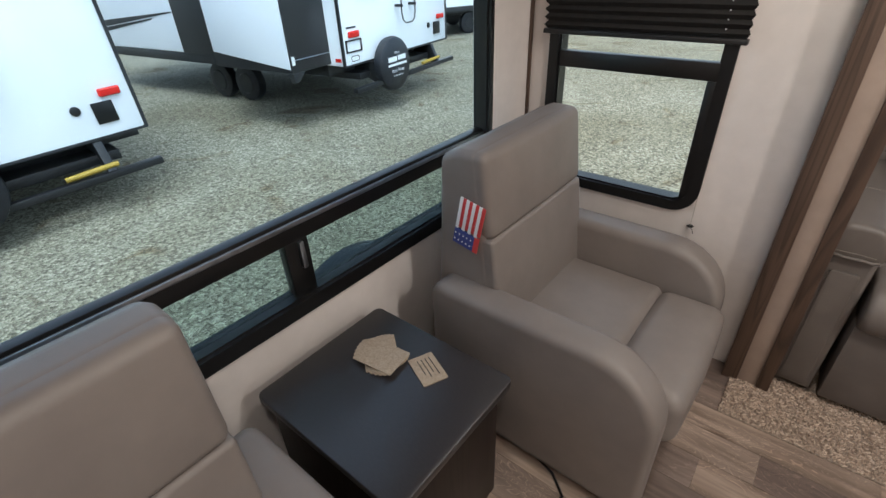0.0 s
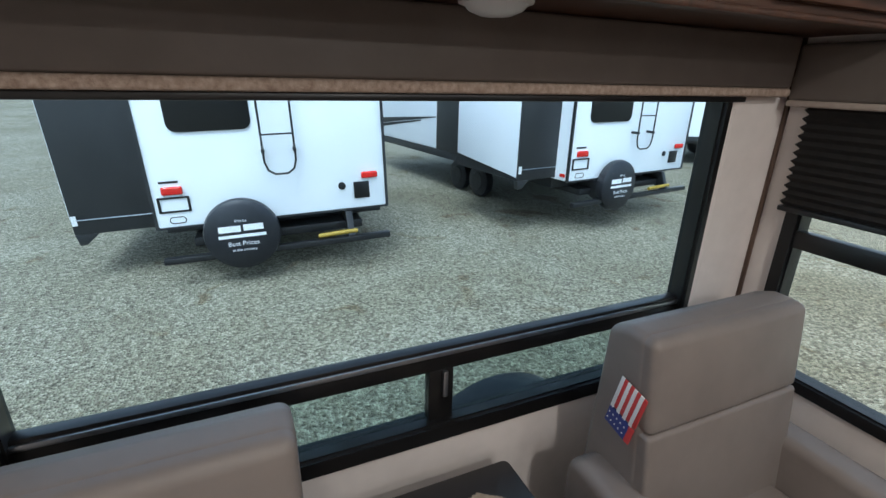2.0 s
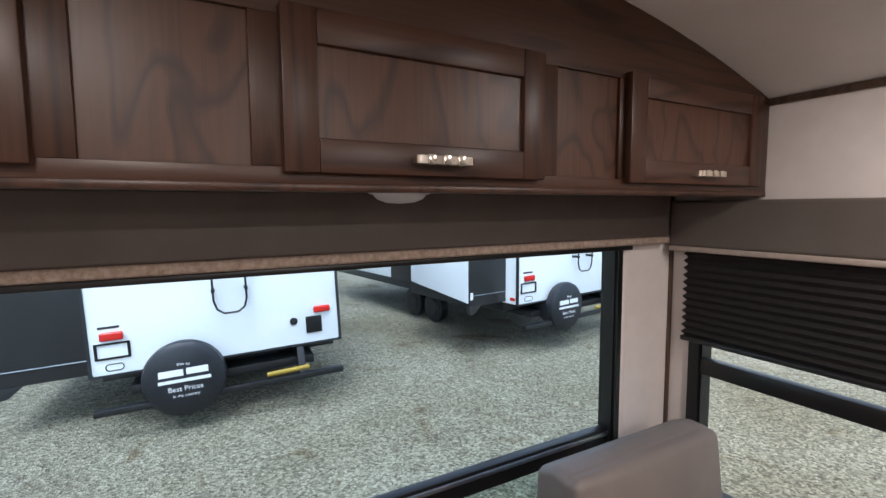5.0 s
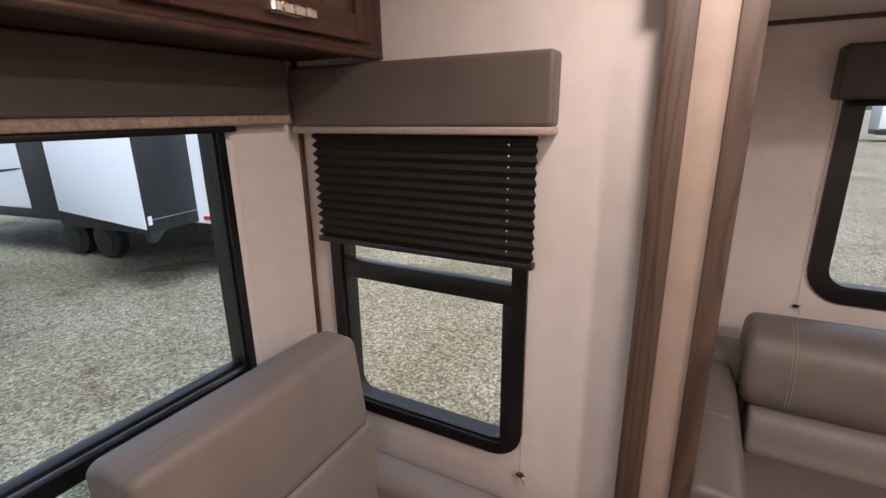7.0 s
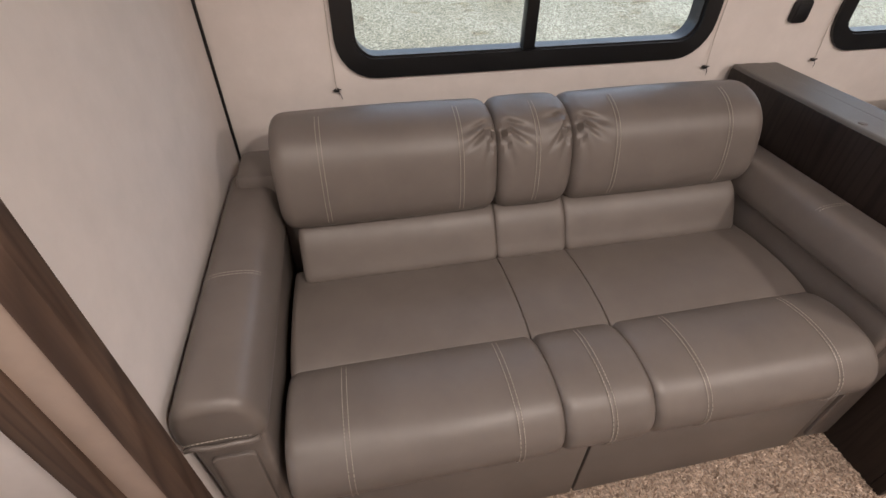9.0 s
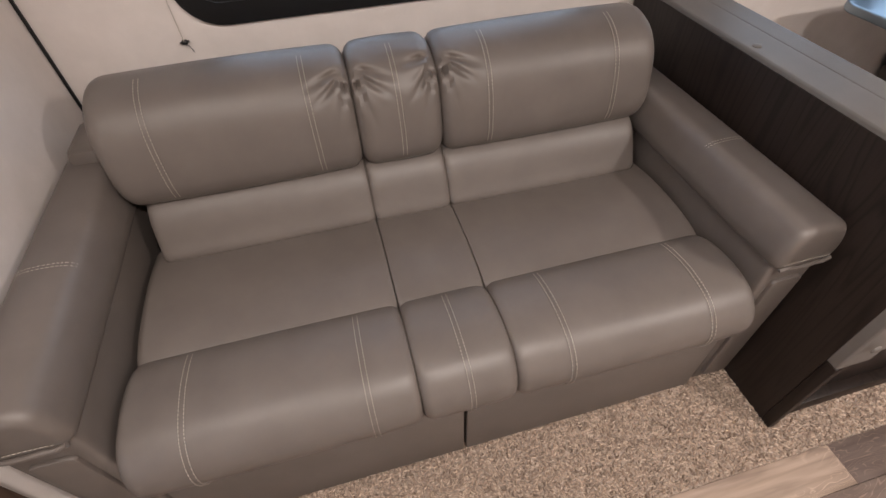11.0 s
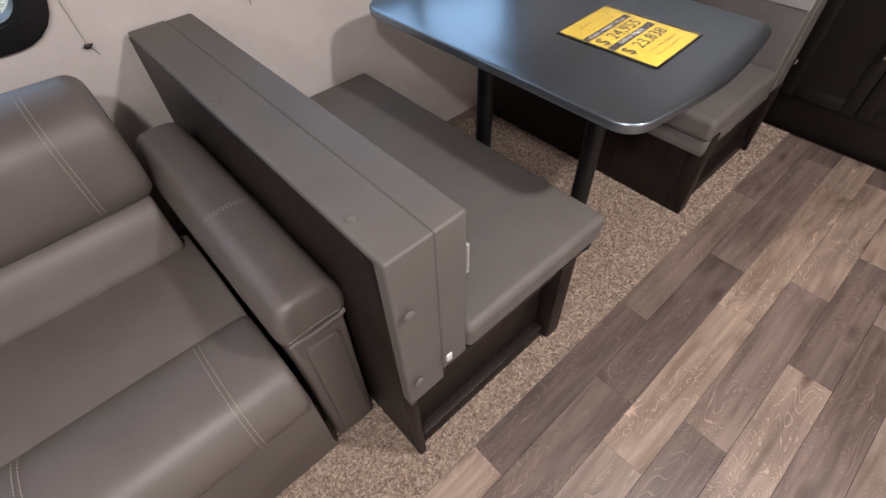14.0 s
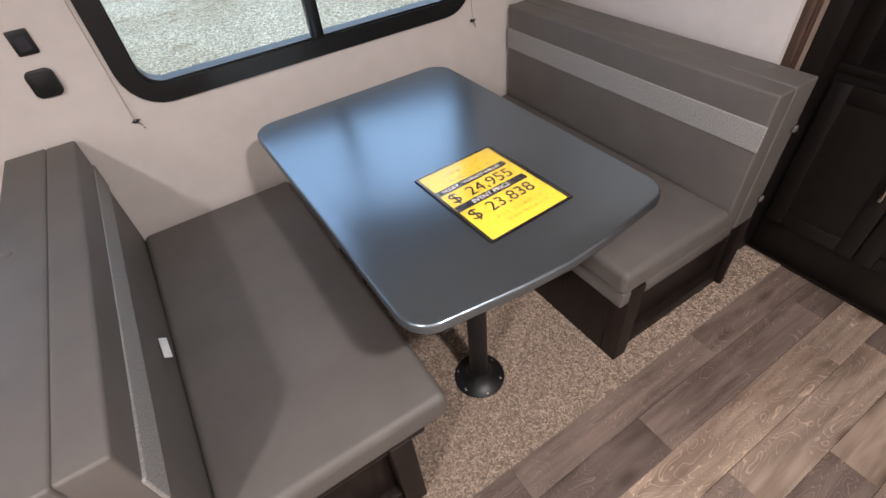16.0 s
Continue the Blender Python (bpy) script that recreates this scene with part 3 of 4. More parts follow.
for x0, x1, what in ((0.50, 1.80, "sofa"), (2.2, 3.47, "dinette")):
    v = thing("valance", (x0, YB, 1.53), "dark taupe vinyl box valance over the window above the " + what, "valance")
    part("board", pad((0, -0.10, 0.0), (x1 - x0, 0, 0.16), 0.012, cells=4), "valdark", v)
    part("blind_roll", pad((0.05, -0.06, -0.02), (x1 - x0 - 0.05, -0.02, 0.0), 0.008, cells=4), "blind", v, "folded black blind")

# pleated blind on the small window
b = thing("pleated_blind", (-0.798, YS - 0.015, 1.168), "black pleated blind, half lowered over the side window", "blind")
bm = bmesh.new()
N = 13
for k in range(N * 2 + 1):
    z = 0.32 * k / (N * 2)
    yy = -0.0045 if k % 2 else 0.0045
    a, c = bm.verts.new((-0.012 if k % 2 else 0, yy - 0.02, z)), bm.verts.new((0.630 + (0.008 if k % 2 else 0), yy - 0.02, z))
    if k:
        bm.faces.new((pa, pc, c, a))
    pa, pc = a, c
ext = bmesh.ops.extrude_face_region(bm, geom=bm.faces[:])
for q in ext["geom"]:
    if isinstance(q, bmesh.types.BMVert):
        q.co.y += 0.002
bmesh.ops.recalc_face_normals(bm, faces=bm.faces[:])
part("fabric", bm, "blind", b)
part("bottom_rail", boxes(((-0.010, -0.032, -0.016), (0.638, -0.008, 0.0)), bev=0.003), "blackp", b)
for k in range(1, N):
    part("cord_bead", pad((0.572, -0.034, 0.32 * k / N - 0.002), (0.575, -0.030, 0.32 * k / N + 0.002), 0.0018, cells=2, seg=2), "ltext", b, "tiny white cord stitch")


# ---- overhead cabinet ----
CZ = 1.65
cab = thing("overhead_cabinet", (-0.6, 0, CZ), "dark stained oak overhead cabinet above the rear window", "cabinet")


def topz(y):
    return ceiling_z(y) - CZ - 0.001


def door(parent, y0, y1, z0=0.017, z1=0.27, w=0.055):
    """A shaker door with a raised frame, a sunk panel and a bar handle."""
    d = part("door", boxes(((0.020, y0 + w - 0.005, z0 + w - 0.005), (0.030, y1 - w + 0.005, z1 - w + 0.005))), "cabp", parent, "shaker door with oak figure in the sunk panel")
    for a, b in ((y0, y0 + w), (y1 - w, y1)):
        part("door_stile", boxes(((0.0185, a, z0), (0.040, b, z1)), bev=0.003), "cabz", d)
    for a, b in ((z0, z0 + w), (z1 - w, z1)):
        part("door_rail", boxes(((0.0185, y0 + w, a), (0.0395, y1 - w, b)), bev=0.003), "cab", d)
    c, z = (y0 + y1) / 2 + 0.013, z0 + 0.027
    pts = rounded(c - 0.058, 0.040, c + 0.058, 0.064, (0, 0, 0.008, 0.008), 4)
    inn = rounded(c - 0.046, 0.0395, c + 0.046, 0.058, (0, 0, 0.005, 0.005), 4)
    part("door_handle", ring([(q[1], q[0]) for q in pts], [(q[1], q[0]) for q in inn], "z", z - 0.007, z + 0.007), "metal", d, "brushed nickel bar handle")
    for q in (-0.03, 0.0, 0.03):
        part("handle_ridge", boxes(((0.062, c + q - 0.008, z - 0.009), (0.067, c + q + 0.008, z + 0.009)), bev=0.002), "metal", d)
    return d


ys = [YL + 0.001 + (YS - YL - 0.002) * i / 20 for i in range(21)]
out = [(y, topz(y)) for y in reversed(ys)]
part("back_board", prism(out + [(YL + 0.001, 0.0), (YS - 0.001, 0.0)], "x", 0.0, 0.009), "cabp", cab, "sunk oak board between the doors")
part("top_rail", prism(out + [(YL + 0.001, 0.257), (YS - 0.001, 0.257)], "x", 0.0095, 0.018), "cab", cab)
part("bottom_rail", boxes(((0.0095, YL + 0.001, 0.0), (0.018, YS - 0.001, 0.027)), bev=0.001), "cab", cab)
for a, b in ((YL + 0.001, -0.40), (-0.10, 0.07), (0.283, 0.43), (0.75, 0.893), (1.083, 1.2), (1.56, YS - 0.001)):
    part("stile", boxes(((0.0095, a, 0.027), (0.018, b, 0.257)), bev=0.0015), "cabz", cab)
part("underside", boxes(((-0.283, YL + 0.001, 0.0), (0.0, YS - 0.001, 0.016))), "cabz", cab)
part("lower_edge", boxes(((-0.012, YL + 0.001, -0.012), (0.021, YS - 0.001, 0.002)), bev=0.004), "cabz", cab, "dark lower moulding")
door(cab, 0.326, 0.842)
door(cab, 1.098, 1.65)
door(cab, -0.51, 0.027)

pl = thing("puck_light", (-0.75, 0.60, CZ - 0.002), "round milky under-cabinet light, off", "light")
part("lens", lathe([(0.001, -0.028), (0.03, -0.026), (0.05, -0.018), (0.06, -0.006), (0.062, 0.0)]), "lens", pl)
part("rim", lathe([(0.062, -0.008), (0.068, -0.006), (0.068, 0.001), (0.062, 0.001)]), "whitep", pl, "white rim")


# ---- ceiling lights ----
for x, y, power in CEILING_LIGHTS:
    z = ceiling_z(y)
    cl = thing("ceiling_light", (x, y, z), "round warm-white ceiling light, lit", "light", "ceiling lights")
    part("rim", lathe([(0.075, -0.012), (0.09, -0.010), (0.092, 0.0), (0.075, 0.0)]), "whitep", cl)
    part("diffuser", lathe([(0.001, -0.016), (0.05, -0.015), (0.074, -0.010), (0.074, -0.002)]), "lit", cl, "warm glowing diffuser")
    lamp("AREA", "ceiling_lamp", pose(x, y, z - 0.02), power, (1.0, 0.88, 0.77), shape="DISK", size=0.14)


# ---- chairs ----
def chair(at, label):
    """An upholstered armchair that faces +x, its origin on the floor under the middle of its back edge."""
    c = thing("armchair", at, label, "chair", "chairs by the rear window")
    W = 0.37
    for s in (-1, 1):
        y0, y1 = sorted((s * W, s * (W - 0.115)))
        prof = rounded(0.12, 0.02, 0.84, 0.555, (0.02, 0.03, 0.20, 0.05), 10)
        part("arm", prism(prof, "y", y0, y1, 0.03, 4), "chair", c)
    part("seat_base", pad((0.14, -0.235, 0.03), (0.80, 0.235, 0.27), 0.02, cells=4), "chair", c)
    part("seat", pad((0.20, -0.252, 0.25), (0.665, 0.252, 0.405), 0.03, (0, 0, 0.012)), "chair", c)
    part("seat_front", pad((0.655, -0.252, 0.22), (0.865, 0.252, 0.405), 0.045, (0.01, 0, 0.01)), "chair", c, "rounded front roll of the seat")

    def lean(q):
        t = (q.z - 0.38) / 0.6
        drop = max(0.0, t) * max(0.0, 0.24 - q.x) * 0.22
        w = min(1.0, max(0.0, (q.x - 0.12) / 0.14))
        return Vector((q.x - 0.075 * t * w - 0.04 * (1 - t) * (1 - w), q.y, q.z - drop))
    part("backrest_shell", pad((0.12, -0.286, 0.30), (0.318, 0.286, 0.962), 0.026, (0.004, 0, 0), shape=lean), "chair", c)
    part("backrest", pad((0.26, -0.284, 0.34), (0.338, 0.284, 0.712), 0.012, (0.012, 0, 0), shape=lean), "chair", c)
    part("backrest_top", pad((0.24, -0.284, 0.710), (0.338, 0.284, 0.960), 0.024, (0.012, 0, 0), shape=lean), "chair", c, "upper back with rounded corners")
    part("foot", boxes(((0.2, -0.2, 0.0), (0.26, 0.2, 0.04)), bev=0.005), "blackp", c)
    part("foot", boxes(((0.66, -0.2, 0.0), (0.72, 0.2, 0.04)), bev=0.005), "blackp", c)
    return c


chair_a = chair((-0.84, 1.25, 0), "warm grey vinyl armchair in the window corner")
chair_b = chair((-0.84, -0.105, 0), "warm grey vinyl armchair with stitched seams beside the side table")

for dy in (-0.006, 0.006):
    stitch(chair_b, [(0.352 - 0.075 * (z - 0.38) / 0.6, 0.112 + dy + 0.03 * (z - 0.5), z) for z in (0.42, 0.48, 0.54, 0.60, 0.66)])
st = thing("side_table", (-0.57, 0.54, 0), "dark espresso side table between the armchairs", "table")
part("tabletop", prism(rounded(-0.24, -0.215, 0.24, 0.21, 0.02), "z", 0.475, 0.50, 0.004), "sidetop", st)
part("cabinet_body", boxes(((-0.22, -0.195, 0.03), (0.20, 0.19, 0.475)), bev=0.003), "dark", st)
part("door", boxes(((0.201, -0.18, 0.05), (0.217, 0.175, 0.45)), bev=0.004), "dark", st)


# ---- sofa ----
sofa = thing("sofa", (0.22, 1.66, 0), "taupe vinyl two-seat sofa with split headrests in the slide-out", "sofa")


def smooth_loop(points, n=5):
    """A closed curve through the points."""
    out, m = [], len(points)
    for i in range(m):
        a, b, c, d = [Vector(points[(i + k) % m]) for k in (-1, 0, 1, 2)]
        for k in range(n):
            t = k / n
            out.append(0.5 * (2 * b + (c - a) * t + (2 * a - 5 * b + 4 * c - d) * t * t + (3 * b - a - 3 * c + d) * t ** 3))
    return out


def roll(profile, axis, lo, hi, r=0.03, swell=0.0, warp=None, cells=14, fine=5):
    """A stuffed roll: a closed outline carried along an axis, drawn in at both ends, fuller in the middle."""
    loop = smooth_loop(profile, fine)
    c = sum(loop, Vector((0, 0))) / len(loop)
    far = max((p - c).length for p in loop)
    stations = [(1 - math.cos(radians(90) * k / 5)) * r for k in range(6)]
    stations = [(lo + d, r - math.sqrt(max(0, r * r - (r - d) ** 2))) for d in stations]
    mid = [(lo + r + (hi - lo - 2 * r) * k / cells, 0) for k in range(1, cells)]
    ends = [(hi - (q - lo), d) for q, d in reversed(stations)]
    bm, rows, k = bmesh.new(), [], "xyz".index(axis)
    for q, d in stations + mid + ends:
        u = (q - lo) / (hi - lo) * 2 - 1
        row = []
        for p in loop:
            v = p - c
            v = v * (1 - d / far) if d else v
            v = v * (1 + swell * (1 - u * u)) + c
            w = [v.x, v.y]
            w.insert(k, q)
            w = Vector(w)
            row.append(bm.verts.new(warp(w) if warp else w))
        rows.append(row)
    n = len(loop)
    for a, b in zip(rows, rows[1:]):
        for i in range(n):
            bm.faces.new((a[i], a[(i + 1) % n], b[(i + 1) % n], b[i]))
    bm.faces.new(rows[0][::-1])
    bm.faces.new(rows[-1])
    bmesh.ops.recalc_face_normals(bm, faces=bm.faces[:])
    return bm


FRONT = [(0.25, 0.345), (0.10, 0.338), (0.025, 0.352), (0.0, 0.395), (0.008, 0.445), (0.05, 0.487), (0.12, 0.502), (0.19, 0.498), (0.235, 0.483), (0.252, 0.455)]
SEATP = [(0.60, 0.37), (0.25, 0.37), (0.232, 0.44), (0.246, 0.470), (0.33, 0.486), (0.45, 0.488), (0.54, 0.478), (0.60, 0.46)]
LOWB = [(0.72, 0.50), (0.60, 0.455), (0.53, 0.475), (0.545, 0.52), (0.58, 0.583), (0.625, 0.612), (0.72, 0.62)]
HEADP = [(0.80, 0.62), (0.70, 0.598), (0.615, 0.604), (0.580, 0.65), (0.582, 0.72), (0.605, 0.80), (0.655, 0.85), (0.73, 0.866), (0.80, 0.835), (0.83, 0.74)]


def puckers(corners, deep=0.019):
    """Gathered folds that fan out from corners: (x, y, z, side towards which they run, 1 or -1)."""
    def warp(p):
        q = p
        for i, (x, y, z, side) in enumerate(corners):
            dx, dz = (p.x - x) * side, p.z - z
            far = math.hypot(dx, dz)
            if dx < -0.004 or far > 0.13 or p.y > 0.80:
                continue
            fade = min(1.0, far / 0.032) ** 2 * math.exp(-(far / 0.06) ** 2)
            a = math.atan2(dz, max(dx, 0.001))
            for k, f in enumerate((-1.25, -0.70, -0.15)):
                f += 0.12 * math.sin(i * 3 + k * 2)
                w = 0.003 + 0.05 * far
                off = (a - f) * far
                q = q + Vector((0, 1, -0.45)) * deep * fade * (math.exp(-(off / w) ** 2) - 0.2 * math.exp(-((abs(off) - 2.2 * w) / w) ** 2))
        return q
    return warp


def sofa_arm(x0, x1, inner, up=0.0):
    """An arm with a lidded stuffed pad; inner is the side of the seat, 1 or -1."""
    body = [(x0 + 0.02, 0.03), (x1 - 0.02, 0.03), (x1 - 0.01, 0.56 + up), (x0 + 0.01, 0.56 + up)]
    part("arm", prism(body, "y", 0.055, 0.80, 0.018, 3), "seat", sofa)
    part("arm_panel", prism(rounded(x0 + 0.038, 0.06, x1 - 0.038, 0.50 + up, 0.015), "y", 0.046, 0.06, 0.004, 2), "seat", sofa, "inset front panel of the arm")
    m, w = (x0 + x1) / 2, (x1 - x0) / 2
    prof = [(m - w, 0.575), (m - w + 0.01, 0.63), (m - w * 0.5, 0.660), (m + w * 0.5, 0.660), (m + w - 0.01, 0.63), (m + w, 0.575), (m + w * 0.7, 0.545), (m - w * 0.7, 0.545)]
    prof = [(x, z + up) for x, z in prof]
    a = part("arm_pad", roll(prof, "y", 0.042, 0.80, 0.024, 0.02, puckers([(m + inner * w * 0.75, 0.035, 0.585 + up, -inner), (m - inner * w * 0.75, 0.035, 0.585 + up, inner)], 0.006), 60, 12), "seat", sofa, "stuffed arm cushion")
    for q in (0.36, 0.368):
        stitch(a, [(x, q, z + 0.0015) for x, z in [(v.x, v.y) for v in smooth_loop(prof)][8:27]], r=0.0008)
    stitch(a, [(m + w * u, 0.040, 0.572 + up + 0.002 * math.cos(u * 3)) for u in (-0.8, -0.5, -0.2, 0.1, 0.4, 0.7)], r=0.0008)
    part("arm_piping", tube([(m + w * u, 0.044 - 0.006 * (1 - u * u), 0.556 + up + 0.003 * math.sin(u * 9)) for u in (-0.82, -0.6, -0.3, 0, 0.3, 0.6, 0.82)], 0.005, 8), "seat", sofa, "rolled seam under the arm cushion")


SS = (0.135, 0.70, 0.908, 1.485)
sofa_arm(-0.0235, 0.130, 1, 0.024)
sofa_arm(1.490, 1.645, -1)
part("front_panel", boxes(((0.135, 0.045, 0.03), (0.80, 0.07, 0.362)), bev=0.006), "seat", sofa)
part("front_panel", boxes(((0.806, 0.045, 0.03), (1.49, 0.07, 0.362)), bev=0.006), "seat", sofa)
part("seat_deck", boxes(((0.135, 0.07, 0.03), (1.485, 0.80, 0.36)), bev=0.006), "seat", sofa)
part("back_frame", boxes(((0.11, 0.70, 0.03), (1.50, 0.86, 0.60)), bev=0.02), "seat", sofa)
part("side_gusset", boxes(((0.02, 0.70, 0.60), (0.16, 0.86, 0.72)), bev=0.02), "seat", sofa)


def along(prof, i0, i1, x, lift=0.0012):
    loop = smooth_loop(prof)
    c = sum(loop, Vector((0, 0))) / len(loop)
    out = []
    for p in loop[i0:i1]:
        q = p + (p - c).normalized() * lift
        out.append((x, q.x, q.y))
    return out


for i, (x0, x1) in enumerate(zip(SS, SS[1:])):
    lines = ((x0 + x1) / 2,) if i == 1 else ((x0 + 0.12, x1 - 0.10) if i == 0 else (x0 + 0.12, x1 - 0.12))
    f = part("seat_front", roll(FRONT, "x", x0, x1, 0.024, 0.015), "seat", sofa, "rounded front roll")
    part("seat", roll(SEATP, "x", x0 + 0.001, x1 - 0.001, 0.014, 0.006), "seat", sofa)
    part("lower_back", roll(LOWB, "x", x0 + (0.03 if i == 0 else 0), x1 - (0.02 if i == 2 else 0), 0.020, 0.015), "seat", sofa)
    hx0, hx1 = x0 - (0.0 if i == 0 else 0.0), x1 - (0.0 if i == 2 else 0)
    fold = [(hx0 + 0.004, 0.61, 0.850, 1)] * (i > 0) + [(hx1 - 0.004, 0.61, 0.850, -1)] * (i < 2)
    h = part("headrest", roll(HEADP, "x", hx0, hx1, 0.034, 0.03, puckers(fold), 130 if i != 1 else 60, 18), "seat", sofa, "puffy head cushion gathered at the corners")
    for x in lines:
        for dx in (-0.005, 0.005):
            stitch(f, along(FRONT, 11, 40, x + dx, 0.0045))
            stitch(h, along(HEADP, 14, 34, x + dx, 0.0062 if i != 1 else 0.005))


# ---- dinette ----
def booth_bench(at, flip, label, base_x, seat_x, back_label):
    """A booth bench along y. flip -1 turns it to face -x."""
    b = thing("dinette_bench", at, label, "bench", "dinette benches")
    s = flip

    def bx(lo, hi, bev=0.004):
        return boxes(((min(s * lo[0], s * hi[0]), lo[1], lo[2]), (max(s * lo[0], s * hi[0]), hi[1], hi[2])), bev=bev)

    def pd(lo, hi, r, bulge=(0, 0, 0)):
        return pad((min(s * lo[0], s * hi[0]), lo[1], lo[2]), (max(s * lo[0], s * hi[0]), hi[1], hi[2]), r, bulge)
    L = YB - 0.02 - at[1]
    part("end_panel", merge(bx((-0.001, 0.03, 0.0), (0.0195, L, 0.812)), bx((-0.001, 0.0, 0.0), (0.0195, 0.03, 0.335))), "dark", b, "dark wood-grain end panel")
    part("base_front", bx((0.02, 0.02, 0.32), (base_x, 0.04, 0.36)), "dark", b)
    part("base_post", bx((base_x - 0.06, 0.0, 0.0), (base_x, 0.06, 0.36)), "dark", b)
    part("base_panel", bx((0.02, 0.05, 0.03), (base_x - 0.06, 0.07, 0.33)), "dark", b, "recessed dark panel")
    part("base_rail", bx((0.02, 0.02, 0.0), (base_x - 0.06, 0.06, 0.06)), "dark", b)
    part("base_side", bx((base_x - 0.02, 0.06, 0.0), (base_x, L, 0.36)), "dark", b)
    part("seat", pd((0.177, 0.0, 0.362), (seat_x, L, 0.45), 0.022, (0, 0, 0.008)), "booth", b)
    if s > 0:
        part("seat_board", bx((0.12, 0.01, 0.335), (base_x + 0.04, L, 0.362)), "dark", b)
    else:
        part("seat_board", bx((0.104, 0.006, 0.300), (seat_x - 0.010, L, 0.3615), 0.008), "booth", b, "vinyl covered board under the seat cushion")
    part("back_wrap", pd((0.002, 0.004, 0.33), (0.1025, L, 0.824), 0.006), "booth", b, "grey vinyl padded back shell")
    part("back_cushion", pd((0.1015, 0.006, 0.364), (0.176, L, 0.822), 0.007, (0.004, 0, 0)), "booth", b, back_label)
    part("stripe", pd((0.173, 0.004, 0.655), (0.181, L, 0.735), 0.003), "stripe", b, "pale tweed band")
    for y, z in ((0.12, 0.823), (0.62, 0.823)):
        part("button", lathe([(0.012, 0.0), (0.011, 0.003), (0.006, 0.005), (0.001, 0.0055)], 12, (s * 0.028, y, z)), "booth", b, "small covered button")
    for x, z in ((0.028, 0.68), (0.028, 0.43)):
        part("button", lathe([(0.012, 0.0), (0.011, -0.003), (0.006, -0.005), (0.001, -0.0055)], 12, (s * x, -0.006, z), "y"), "booth", b, "small covered button")
    return b


bench_a = booth_bench((1.865, 1.535, 0), 1, "grey vinyl booth bench with a dark wood end beside the sofa", 0.59, 0.70, "grey back cushion")
bench_b = booth_bench((3.80, 1.535, 0), -1, "grey vinyl booth bench with a pale band on its back", 0.595, 0.64, "grey back cushion")

dt = thing("dinette_table", (2.83, 1.97, 0), "dark espresso dinette table with rounded corners on two black posts", "table")
out = []
for (cx, cy, a0) in ((-0.262, -0.40, 180), (0.285, -0.40, 270), (0.285, 0.44, 0), (-0.272, 0.435, 90)):
    for i in range(9):
        a = radians(a0 + 90 * i / 8)
        out.append((cx + 0.07 * math.cos(a), cy + 0.07 * math.sin(a)))
    if a0 == 180:
        out += [(-0.1, -0.49), (0.015, -0.497), (0.13, -0.49)]
part("tabletop", prism(out, "z", 0.732, 0.76, 0.006, 3), "table", dt)
for y in (-0.215, 0.25):
    part("post", lathe([(0.03, 0.0), (0.03, 0.74)], 24, (-0.03, y, 0)), "blackp", dt, "glossy black post")
    part("flange", lathe([(0.085, 0.0), (0.085, 0.008), (0.06, 0.016), (0.042, 0.03), (0.034, 0.05)], 28, (-0.03, y, 0.004)), "blackp", dt, "round black floor flange")
    for k in range(6):
        a = radians(60 * k + 15)
        part("bolt", lathe([(0.006, 0.0), (0.006, 0.003), (0.003, 0.005)], 8, (-0.03 + 0.072 * math.cos(a), y + 0.072 * math.sin(a), 0.013)), "metal", dt, "small bright screw")
    part("socket", lathe([(0.05, 0.70), (0.08, 0.72), (0.08, 0.731)], 24, (-0.03, y, 0)), "blackp", dt)

sg = thing("price_sheet", (2.866, 1.765, 0.7605), "yellow handwritten price sheet in a clear sleeve on the dinette table", "sign")
sg.rotation_euler = (0, 0, radians(2.5))
part("backing", prism(rounded(-0.122, -0.150, 0.122, 0.150, 0.006), "z", 0, 0.0015), "blackp", sg, "black board under the sheet")
part("sheet", boxes(((-0.112, -0.143, 0.0015), (0.108, 0.142, 0.0025))), "yellow", sg, "bright yellow paper")
for y0, y1 in ((0.050, 0.070), (-0.026, -0.004)):
    part("bar", boxes(((-0.112, y0, 0.0025), (0.095, y1, 0.0031))), "ink", sg, "black printed bar")
text_mesh("EVENT PRICE", 0.019, "ltext", sg, pose(-0.01, -0.021, 0.0032), "pale printed words", depth=0.0002)
text_mesh("M.S.R.P. / MARKET VALUE", 0.0155, "ltext", sg, pose(-0.01, 0.0545, 0.0032), "pale printed words", depth=0.0002)
text_mesh("24,955", 0.050, "ink", sg, pose(0.015, 0.006, 0.0027), "handwritten figures", depth=0.0002)
text_mesh("23,838", 0.050, "ink", sg, pose(0.015, -0.070, 0.0027), "handwritten figures", depth=0.0002)
text_mesh("$", 0.055, "ink", sg, pose(-0.088, 0.006, 0.0027), "black dollar mark", depth=0.0002)
text_mesh("$", 0.055, "ink", sg, pose(-0.088, -0.070, 0.0027), "black dollar mark", depth=0.0002)
random.seed(11)
for y, h, n in ((-0.094, 0.008, 9), (-0.116, 0.008, 9), (0.086, 0.016, 5), (0.112, 0.009, 7)):
    for k in range(n):
        x = -0.06 + 0.14 * k / n
        w = 0.09 / n
        pts = [(x + w * random.uniform(0, 1), y + h * (0.5 - j / 4) + random.uniform(-0.1, 0.1) * h, 0.0029) for j in range(5)]
        part("pen_stroke", tube(pts, 0.0006, 4), "ink", sg, "handwritten stroke")
gs = material("clear_sleeve", (0.95, 0.95, 0.95), 0.12)
gs.node_tree.nodes["Principled BSDF"].inputs["Transmission Weight"].default_value = 1.0
